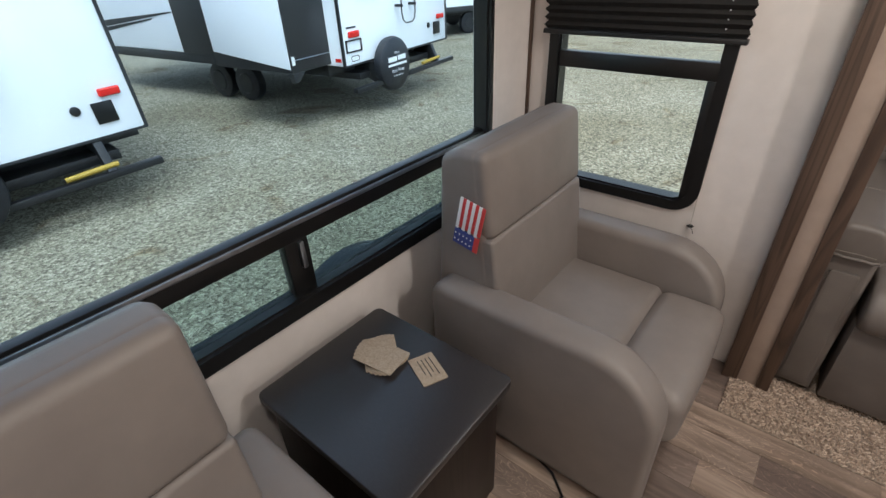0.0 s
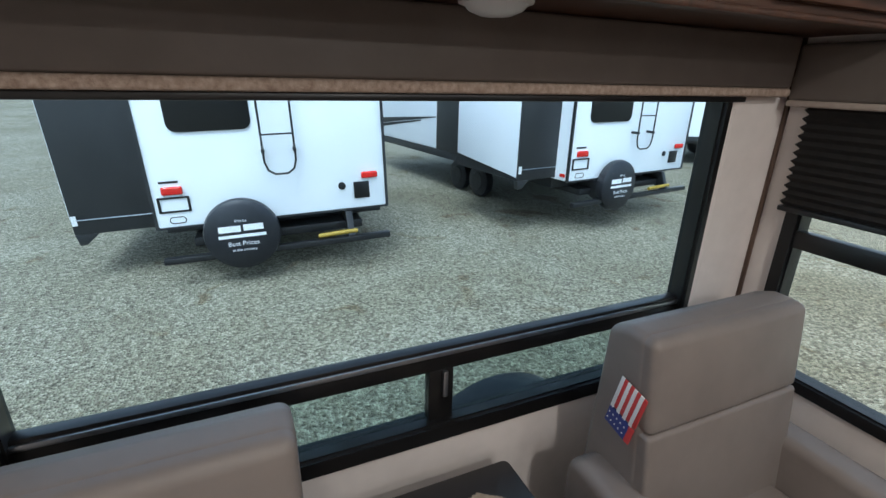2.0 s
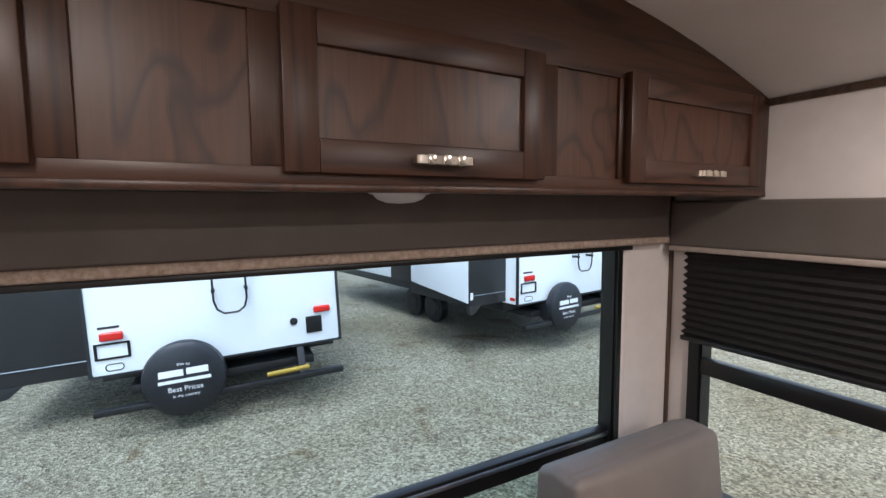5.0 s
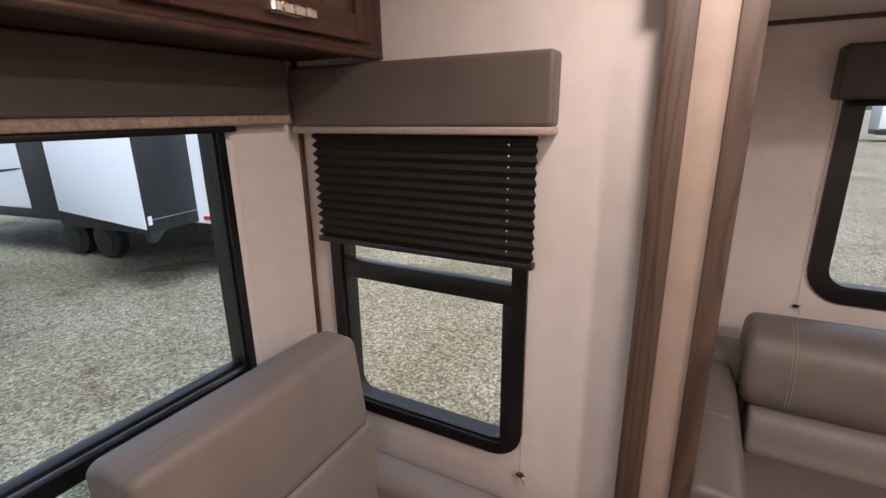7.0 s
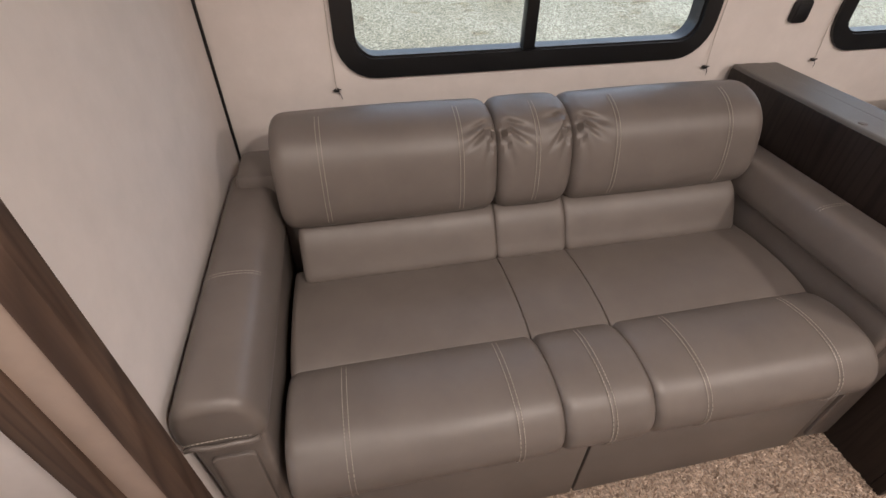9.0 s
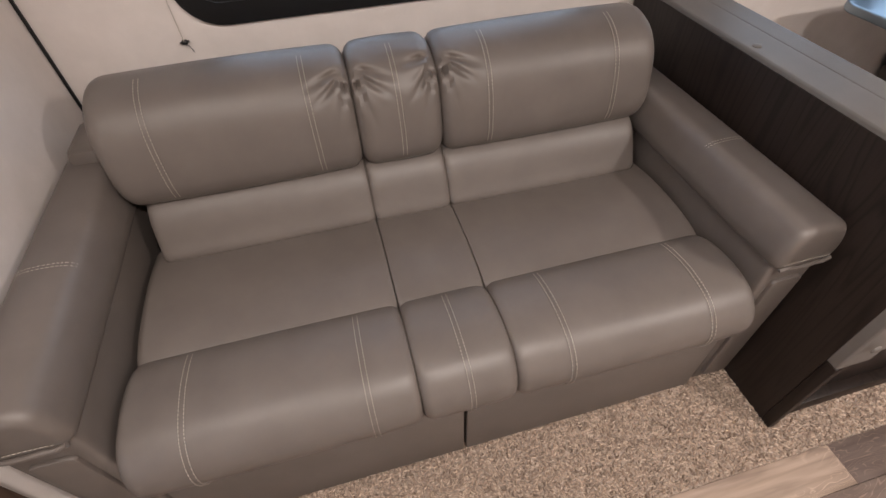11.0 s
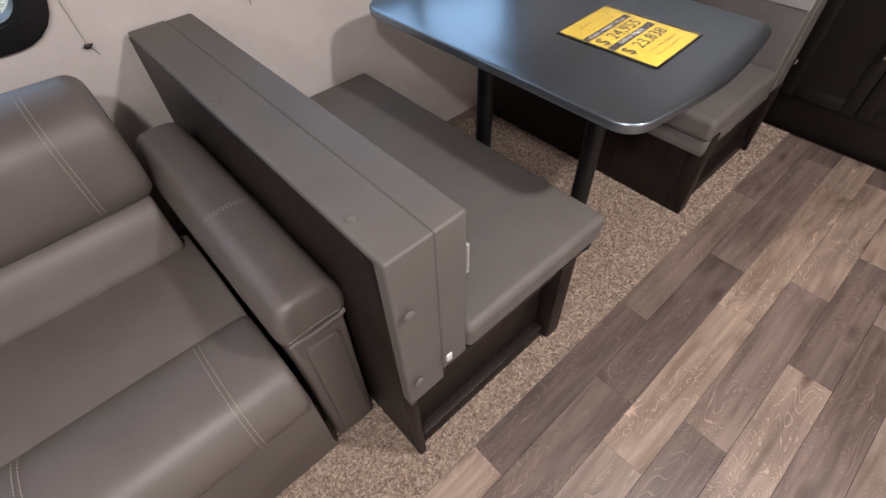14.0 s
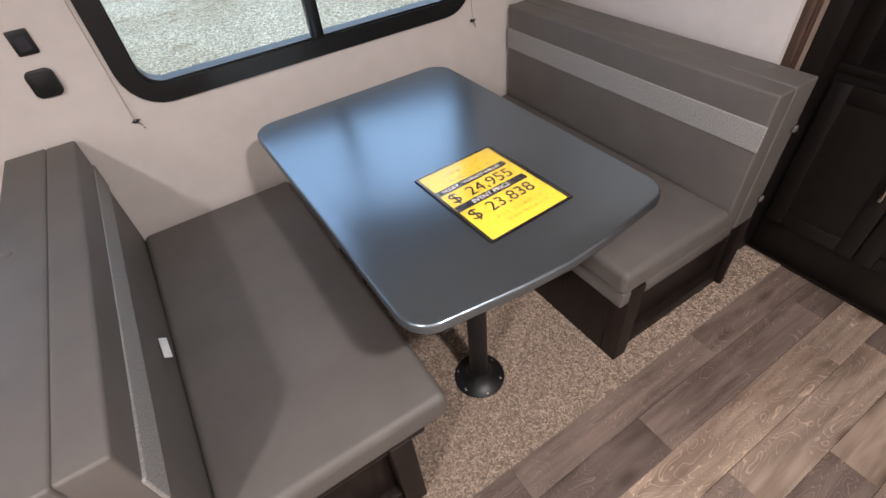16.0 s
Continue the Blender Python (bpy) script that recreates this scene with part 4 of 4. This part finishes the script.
gs.node_tree.nodes["Principled BSDF"].inputs["IOR"].default_value = 1.5
M["sleeve"] = gs
sl = part("sleeve", prism(rounded(-0.120, -0.148, 0.120, 0.148, 0.004), "z", 0.0036, 0.0039), "sleeve", sg, "clear plastic sleeve")
sl.visible_shadow = False

# ---- cabinet at the end ----
ec = thing("tall_cabinet", (4.07, 1.60, 0), "dark espresso cabinet with two lower doors and an open niche", "cabinet")
part("body", boxes(((0.012, -1.3, 0.0), (0.36, 0.0, 0.74)), bev=0.003), "darkcab", ec)
part("ledge", boxes(((0.0, -1.3, 0.74), (0.36, 0.0, 0.765)), bev=0.004), "darkcab", ec)
part("upper_side", boxes(((0.012, -0.05, 0.765), (0.36, 0.0, 1.92)), bev=0.003), "darkcab", ec)
part("side_filler", boxes(((-0.10, 0.002, 0.0), (0.36, 0.115, 1.92)), bev=0.002), "darkcab", ec)
part("niche_back", boxes(((0.20, -1.3, 0.765), (0.36, -0.05, 1.92))), "darkcab", ec)
part("upper_rail", boxes(((0.012, -1.3, 1.35), (0.20, -0.05, 1.92)), bev=0.003), "darkcab", ec)
for y0, y1, kn in ((-0.315, -0.012, -0.29), (-0.63, -0.321, -0.365)):
    d = part("door", boxes(((0.004, y0 + 0.05, 0.22), (0.008, y1 - 0.05, 0.66))), "darkcab", ec, "shaker cupboard door")
    for a, b in ((y0, y0 + 0.055), (y1 - 0.055, y1)):
        part("door_stile", boxes(((-0.006, a, 0.165), (0.0118, b, 0.715)), bev=0.003), "darkcab", d)
    for a, b in ((0.165, 0.22), (0.66, 0.715)):
        part("door_rail", boxes(((-0.006, y0 + 0.055, a), (0.0118, y1 - 0.055, b)), bev=0.003), "darkcab", d)
    part("door_handle", tube([(-0.006, kn, 0.415), (-0.026, kn, 0.42), (-0.030, kn, 0.435), (-0.030, kn, 0.485), (-0.026, kn, 0.505), (-0.006, kn, 0.51)], 0.0065), "metal", d, "polished nickel handle")
bk = thing("black_box", (4.12, 1.22, 0.766), "small black object on the cabinet ledge", "box")
part("body", boxes(((0, -0.20, 0), (0.07, 0.0, 0.05)), bev=0.006), "blackp", bk)

# ---- small things ----
for x, y, z, top in ((0.527, YB, 0.82, 1.54), (1.770, YB, 0.815, 1.54), (2.205, YB, 0.815, 1.54), (3.452, YB, 0.80, 1.54), (-0.182, YS, 0.54, 1.47)):
    c = thing("blind_cord", (x, y, z), "thin pale blind cord tied to a small dark cleat", "cord", "blind cords")
    part("cleat", pad((-0.008, -0.014, -0.005), (0.008, 0.0, 0.005), 0.004, cells=2), "blackp", c, "small dark cleat")
    part("cleat_horn", tube([(-0.012, -0.010, 0.0), (0.013, -0.010, 0.003)], 0.0022, 6), "blackp", c)
    part("cord", tube([(0.0, -0.012, 0.0), (-0.002, -0.006, 0.1), (-0.001, -0.005, top - z)], 0.0011, 5), "thread", c, "pale cord")
    part("cord_tail", tube([(0.0, -0.014, 0.0), (0.010, -0.012, -0.012), (0.014, -0.008, -0.028)], 0.0010, 5), "ink", c, "loose dark cord end")
o = thing("outlet", (2.068, YB, 1.082), "dark brown socket plate on the slide-out wall", "outlet")
part("plate", prism(rounded(-0.024, -0.030, 0.024, 0.030, 0.004), "y", -0.008, 0.0, 0.002), "blackp", o)
part("socket", prism(rounded(-0.014, -0.020, 0.014, 0.020, 0.003), "y", -0.010, -0.008), "ink", o)
o = thing("outlet", (2.058, YB, 0.980), "rounded black socket cover on the slide-out wall", "outlet")
part("plate", prism(rounded(-0.033, -0.036, 0.033, 0.036, 0.016), "y", -0.016, 0.0, 0.004), "blackp", o)
part("flap", prism(rounded(-0.024, -0.026, 0.024, 0.026, 0.010), "y", -0.019, -0.016, 0.001), "blackp", o)

t = thing("seat_label", (1.972, 1.531, 0.443), "small white sewn label on the bench corner", "label")
part("label", pad((-0.008, -0.010, -0.012), (0.008, -0.004, 0.012), 0.003, cells=2), "whitep", t)
t = thing("seat_label", (2.056, 1.985, 0.545), "white sewn label under the back cushion", "label")
part("label", boxes(((-0.001, -0.035, -0.009), (0.003, 0.035, 0.009)), bev=0.001), "whitep", t)
t.rotation_euler = (0, radians(-55), radians(3))

ft = thing("flag_tag", (-0.633, 0.957, 0.673), "small striped flag leaflet hanging on the armchair", "tag")
for k in range(8):
    part("stripe", boxes(((-0.048 + 0.012 * k, -0.003, 0.045 + 0.006 * (k % 2)), (-0.036 + 0.012 * k, 0.0, 0.135)), bev=0.0005), "flagred" if k % 2 else "flagwhite", ft)
part("blue_field", boxes(((-0.048, -0.0032, 0.0), (0.030, 0.0, 0.045))), "flagblue", ft, "blue field")
part("red_corner", boxes(((0.030, -0.003, 0.0), (0.048, 0.0, 0.045))), "flagred", ft, "red corner")
for k in range(10):
    part("star", lathe([(0.003, 0.0), (0.003, 0.0006)], 5, (-0.042 + 0.015 * (k % 5), -0.0036, 0.012 + 0.018 * (k // 5)), "y"), "flagwhite", ft, "white star")

cs = thing("card_stack", (-0.662, 0.612, 0.5005), "fanned stack of beige fabric sample cards on the side table", "cards")
for k in range(6):
    c = part("card", prism(rounded(-0.062, -0.045, 0.062, 0.045, 0.004), "z", 0.0025 * k, 0.0025 * k + 0.002), "paper", cs)
    c.rotation_euler = (0, 0, radians(-38 + 9 * k))
    c.location = (0.004 * k, -0.003 * k, 0)
ft.rotation_euler = (0, radians(12), 0)
ft.scale = (0.9, 1, 1.15)
cd = thing("card", (-0.522, 0.643, 0.5005), "single beige sample card on the side table", "card")
cd.rotation_euler = (0, 0, radians(-24))
part("sheet", prism(rounded(-0.050, -0.034, 0.050, 0.034, 0.002), "z", 0.0, 0.003), "paper", cd)
for k in range(4):
    part("print_line", boxes(((-0.035, 0.018 - 0.011 * k, 0.003), (0.03 - 0.012 * (k % 2), 0.0205 - 0.011 * k, 0.0034))), "seam", cd, "printed line")
cw = thing("cable", (-0.22, 0.88, 0.004), "short black cable on the floor beside the side table", "cable")
part("wire", tube([(-0.1, 0.03, 0), (-0.03, 0.01, 0.0), (0.03, -0.04, 0.0), (0.02, -0.10, 0.0)], 0.004, 8), "blackp", cw)

# ---- carpet ----
cp = solid("carpet", boxes(((0.10, 1.455, -0.006), (4.06, YB, 0.006)), bev=0.003), "carpet", "beige looped carpet in the slide-out", "carpet")

random.seed(7)
verts, faces = [], []


def tufts(x0, x1, y0, y1, step):
    nx, ny = int((x1 - x0) / step), int((y1 - y0) / step)
    for i in range(nx):
        for j in range(ny):
            x, y = x0 + (i + random.random()) * step, y0 + (j + random.random()) * step
            a = random.uniform(0, math.pi)
            l, w, h = random.uniform(0.0045, 0.0085), random.uniform(0.0018, 0.003), random.uniform(0.0025, 0.006)
            u, v = (math.cos(a), math.sin(a)), (-math.sin(a), math.cos(a))
            n = len(verts)
            z = 0.006
            for d, e, f in ((-l, 0, z), (0, -w, z), (l, 0, z), (0, w, z), (-l * 0.4, 0, z + h), (l * 0.4, 0, z + h)):
                verts.append((x + u[0] * d + v[0] * e, y + u[1] * d + v[1] * e, f))
            faces.extend([(n, n + 1, n + 4), (n + 1, n + 5, n + 4), (n + 1, n + 2, n + 5), (n + 2, n + 3, n + 5), (n + 3, n + 4, n + 5), (n + 3, n, n + 4)])


tufts(0.10, 4.05, 1.458, 1.74, 0.0068)
tufts(2.45, 3.22, 1.74, 2.6, 0.0068)
me = bpy.data.meshes.new("carpet_tufts")
me.from_pydata(verts, [], faces)
me.materials.append(M["tuft"])
tagged(new("carpet_tufts", me), "short beige carpet tufts", "carpet", kind="stuff")

# ---- outside ----
GZ = -0.80
bm = bmesh.new()
for a, b in (((-400, -400), (400, 400)),):
    vs = [bm.verts.new((x, y, GZ)) for x, y in ((a[0], a[1]), (b[0], a[1]), (b[0], b[1]), (a[0], b[1]))]
    bm.faces.new(vs)
solid("ground", bm, "gravel", "pale grey-green gravel lot", "ground")


def trailer(at, turn, W, reach, label, slide=(-2.4, -0.41, -0.08), skin=(0.09, 0.09), win=(1.03, 1.75), foot=0.53, wheels=(-2.75, -3.6)):
    """A white travel trailer seen from behind: its rear wall faces +x, its origin at the middle of the rear wall's lower edge."""
    t = thing("travel_trailer", at, label, "trailer", "parked trailers")
    t.rotation_euler = (radians(-turn[1]), 0, radians(turn[0]))
    k, G = W / 2.58, -0.80 - at[2]
    h = W / 2
    part("shell", prism(rounded(-h, 0, h, 2.5, (0.02, 0.02, 0.2, 0.2), 6), "x", -7.0, 0.0, 0.02), "shell", t)
    part("rear_edge", ring(rounded(-h - 0.02, -0.012, h + 0.02, 2.51, 0.02), rounded(-h + 0.012, 0.012, h - 0.012, 2.48, 0.02), "x", -0.03, 0.012), "shellgrey", t, "dark corner moulding")
    part("skirt", boxes(((-6.9, -h + 0.01, -0.16), (-0.35, h - 0.01, 0.0)), bev=0.01), "shellgrey", t, "dark lower skirt")
    part("chassis", boxes(((-6.8, -h * 0.75, -0.26), (-0.05, h * 0.75, -0.16)), bev=0.01), "blackp", t)
    part("bumper", boxes(((0.08, -h * 0.99, -0.375), (0.17, h * 0.99, -0.305)), bev=0.01), "blackp", t, "black steel bumper tube")
    for y in (-0.72, 0.80):
        part("bumper_arm", prism([(-0.5, -0.10), (0.02, -0.02), (0.14, -0.30), (0.10, -0.36)], "y", y * k - 0.04, y * k + 0.04, 0.004), "blackp", t)
    part("sewer_hose", tube([(0.10, 0.40 * k, -0.27), (0.11, 0.88 * k, -0.25)], 0.028, 10), "hose", t, "yellow tube")
    part("rear_window", prism(rounded(-1.0 * k, win[0], -0.17 * k, win[1], 0.10), "x", 0.0, 0.02, 0.004), "black", t, "dark tinted rear window")
    sp = part("spare_wheel", lathe([(0.02, 0.03), (0.34, 0.03), (0.40, 0.07), (0.415, 0.14), (0.40, 0.20), (0.35, 0.235), (0.02, 0.24)], 40, (0, -0.43 * k, -0.11), "x"), "tyre", t, "black spare wheel cover with white print")
    c = -0.43 * k
    for words, z, size in (("RVs by", 0.055, 0.045), ("Best Prices", -0.22, 0.075), ("in the country", -0.285, 0.045)):
        text_mesh(words, size, "ltext", sp, Matrix.Translation((0.243, c, z)) @ pose(0, 0, 0, 90, 0, 90), "white printed words")
    part("print_bar", boxes(((0.241, c - 0.24, -0.055), (0.244, c - 0.01, 0.015))), "ltext", sp, "white printed bar")
    part("print_bar", boxes(((0.241, c + 0.02, -0.05), (0.244, c + 0.23, 0.02))), "ltext", sp, "white printed bar")
    part("print_bar", boxes(((0.241, c - 0.25, -0.125), (0.244, c + 0.25, -0.09))), "ltext", sp, "white printed bar")
    for y0, y1, z0, z1 in ((-1.18, -0.97, 0.375, 0.465), (0.99, 1.19, 0.375, 0.455)):
        part("tail_light", pad((0.0, y0 * k, z0), (0.04, y1 * k, z1), 0.02, cells=3), "red", t, "red tail light")
    part("number_plate", ring(rounded(-1.24 * k, 0.175, -0.92 * k, 0.35, 0.01), rounded(-1.215 * k, 0.195, -0.945 * k, 0.33, 0.01), "x", 0.0, 0.012), "black", t, "empty black plate frame")
    part("print_bar", boxes(((0.0, -1.19 * k, 0.50), (0.003, -1.0 * k, 0.525))), "shellgrey", t, "small grey lettering bar")
    part("emblem", ring(rounded(-1.16 * k, 0.045, -0.99 * k, 0.125, 0.038), rounded(-1.15 * k, 0.055, -1.0 * k, 0.115, 0.028), "x", 0.0, 0.004), "shellgrey", t, "small oval emblem")
    part("hatch", boxes(((0.0, 0.89 * k, 0.13), (0.02, 1.08 * k, 0.335)), bev=0.005), "black", t, "small black hatch")
    part("round_port", lathe([(0.045, 0.0), (0.045, 0.015), (0.035, 0.02)], 18, (0, 0.75 * k, 0.30), "x"), "blackp", t)
    y0, y1 = -0.09 * k, 0.25 * k
    lad = part("ladder", tube([(0.12, y0, 2.3), (0.12, y0, foot + 0.15), (0.12, y0 + 0.03, foot + 0.05), (0.12, y0 + 0.10, foot), (0.12, y1 - 0.10, foot), (0.12, y1 - 0.03, foot + 0.05), (0.12, y1, foot + 0.15), (0.12, y1, 2.3)], 0.012), "blackp", t, "black rear ladder")
    for z in (0.97, 1.36, 1.75):
        part("rung", tube([(0.12, y0, z), (0.12, y1, z)], 0.010), "blackp", lad)
    for y in (y0, y1):
        part("ladder_bracket", tube([(0, y, foot + 0.26), (0.14, y, foot + 0.26)], 0.022), "blackp", lad)
    s0, s1, sz = slide
    so = part("slideout", boxes(((s0, -h - reach, sz), (s1, -h, 2.3)), bev=0.01), "shellgrey", t, "dark grey sided slide-out room")
    part("slideout_skin", prism([(s0 + 0.03, skin[0]), (s1 - 0.03, skin[1]), (s1 - 0.03, 2.25), (s0 + 0.03, 2.25)], "y", -h - reach - 0.012, -h - reach, 0.003), "shell", so, "white outer wall")
    part("slideout_trim", tube([(s1 + 0.005, -h - reach + 0.03, sz + 0.17), (s1 + 0.005, -h, sz + 0.17)], 0.006), "silver", so, "thin pale line")
    part("slideout_foot", prism([(-h - reach, sz), (-h - reach + 0.03, sz - 0.13), (-h - reach + 0.10, sz - 0.12), (-h - reach + 0.24, sz)], "x", s1 - 0.10, s1 - 0.005, 0.003), "shellgrey", so, "dark corner bracket")
    part("reflector", boxes(((s1, -h - reach + 0.01, sz + 0.11), (s1 + 0.010, -h - reach + 0.06, sz + 0.22))), "lens", so, "small pale reflector")
    part("side_marker", pad((-0.17, -h - 0.015, 0.06), (-0.06, -h, 0.11), 0.007, cells=2), "red", t, "small red marker")
    part("side_panel", boxes(((-3.9, -h - 0.012, 0.0), (s0 - 0.01, -h, 2.3)), bev=0.004), "shellgrey", t, "dark grey side panel")
    for z0, z1, x1, thick in ((0.30, 0.66, -3.95, 0.07), (0.20, 0.54, -4.6, 0.045)):
        part("swoosh", prism([(-6.9, z0), (x1, z1), (x1, z1 + 0.02), (-6.9, z0 + thick * 2)], "y", -h - 0.006, -h), "shellgrey", t, "dark slanted stripe")
    for x0, x1 in ((-6.1, -5.35), (-5.15, -4.1)):
        part("side_window", prism(rounded(x0, 1.10, x1, 1.72, 0.06), "y", -h - 0.02, -h, 0.004), "black", t, "dark tinted side window")
    for x in wheels:
        for s in (-1, 1):
            y = s * (h - 0.40)
            wh = part("wheel", lathe([(0.02, -0.1), (0.2, -0.1), (0.31, -0.08), (0.33, 0.0), (0.31, 0.08), (0.2, 0.1), (0.02, 0.1)], 28, (x, y, G + 0.33), "y"), "tyre", t, "black tyre")
            part("hub", lathe([(0.02, -0.02), (0.17, -0.02), (0.19, 0.0), (0.17, 0.02), (0.02, 0.02)], 20, (x, y + s * 0.10, G + 0.33), "y"), "shellgrey", wh, "grey wheel hub")
    return t


trailer((-5.62, 0.577, -0.0785), (-3.8, -2.4), 2.58, 0.92, "white travel trailer with black spare wheel cover, parked on gravel")
second = trailer((-5.875, 6.25, 0.05), (8, 0), 2.93, 0.775, "second white travel trailer with open grey slide-out, parked on gravel", (-1.92, -0.27, 0.03), (0.245, 0.083), (0.88, 1.47), 0.44, (-2.75, -3.5))

third = copy_thing(second, Matrix.Translation((-11.88, 11.5, 0.05)) @ pose(0, 0, 0, 0, 0, -110))
tagged(third, "third white travel trailer farther off, its plain white side showing")

# a row of vehicles far across the lot
random.seed(21)
for i in range(9):
    w, h = random.uniform(4.5, 7.5), random.uniform(1.9, 3.0)
    x, y = -14 + i * 8.2, 43 + random.uniform(-1, 1)
    far = thing("parked_trailer", (x, y, -0.8), ("white" if i % 2 else "dark grey") + " parked trailer far across the gravel lot", "trailer", "far trailers")
    part("shell", prism(rounded(0, 0.75, w, h + 0.6, (0.1, 0.1, 0.5, 0.3)), "y", 0.0, 2.4, 0.03), "shell" if i % 2 else "shellgrey", far)
    part("lower_panel", boxes(((0.05, -0.02, 0.45), (w - 0.05, 2.3, 0.85)), bev=0.02), "shellgrey", far, "dark lower panel")
    part("stripe", boxes(((0.6, -0.015, 1.35), (w - 0.4, 0.0, 1.6)), bev=0.003), "shellgrey", far)
    for q in (0.3, 0.42):
        part("wheel", lathe([(0.02, 0), (0.33, 0), (0.35, 0.1), (0.33, 0.2), (0.02, 0.2)], 20, (w * q * 1.4, -0.05, 0.35), "y"), "tyre", far)
    part("window", boxes(((w * 0.55, -0.02, 1.75), (w * 0.8, 0.0, 2.25)), bev=0.005), "black", far)

ow = thing("spare_wheel", (-1.22, 1.0, 0.02), "blue-grey covered spare wheel on the back of this caravan", "wheel")
part("cover", lathe([(0.02, -0.1), (0.33, -0.1), (0.385, -0.07), (0.40, 0.0), (0.385, 0.07), (0.33, 0.1), (0.02, 0.1)], 40, (0, 0, 0), "x"), "tyre", ow)
part("carrier", boxes(((0.05, -0.05, -0.05), (0.26, 0.05, 0.05)), bev=0.01), "blackp", ow)

# ---- floor planks, last ----
random.seed(4)
mesh_cache = {}
fl = thing("plank_floor", (0, 0, 0), "grey-brown oak-look vinyl plank floor", "floor", "", "structure")


def plank(x0, x1, y0, y1):
    key = (round(x1 - x0, 3), round(y1 - y0, 3))
    if key not in mesh_cache:
        mesh_cache[key] = mesh_of("plank", box((0, 0, -0.006), (key[0] - 0.0005, key[1] - 0.0005, 0.0), 0.0003, 1), "plank")
    ob = new("plank", mesh_cache[key])
    ob.location = (x0, y0, 0)
    ob.parent = fl


LINES = [1.455, 1.35]
while LINES[-1] > YL:
    LINES.append(max(YL, LINES[-1] - 0.1255))
BUTTS = {0: (1.990, 2.693, 3.505), 1: (2.410, 3.115, 3.925), 2: (2.26, 2.924, 3.777), 3: (2.475, 3.19), 4: (2.863, 3.472), 5: (2.42, 3.20)}
for row, (y1, y0) in enumerate(zip(LINES, LINES[1:])):
    known = BUTTS.get(row, (2.0 + (row * 0.41) % 0.72,))
    xs = [known[0] - 0.72 * k for k in range(6, 0, -1)] + list(known) + [known[-1] + 0.74 * k for k in range(1, 5)]
    for x, x1 in zip(xs, xs[1:]):
        if x1 > XR + 0.02 and x < XE - 0.02:
            plank(max(x, XR), min(x1, XE), y0, y1)
for y0, y1, x in ((1.455, 1.59, -0.3), (1.59, YS, 0.02)):
    plank(XR, x, y0, y1)
    plank(x, 0.10, y0, y1)
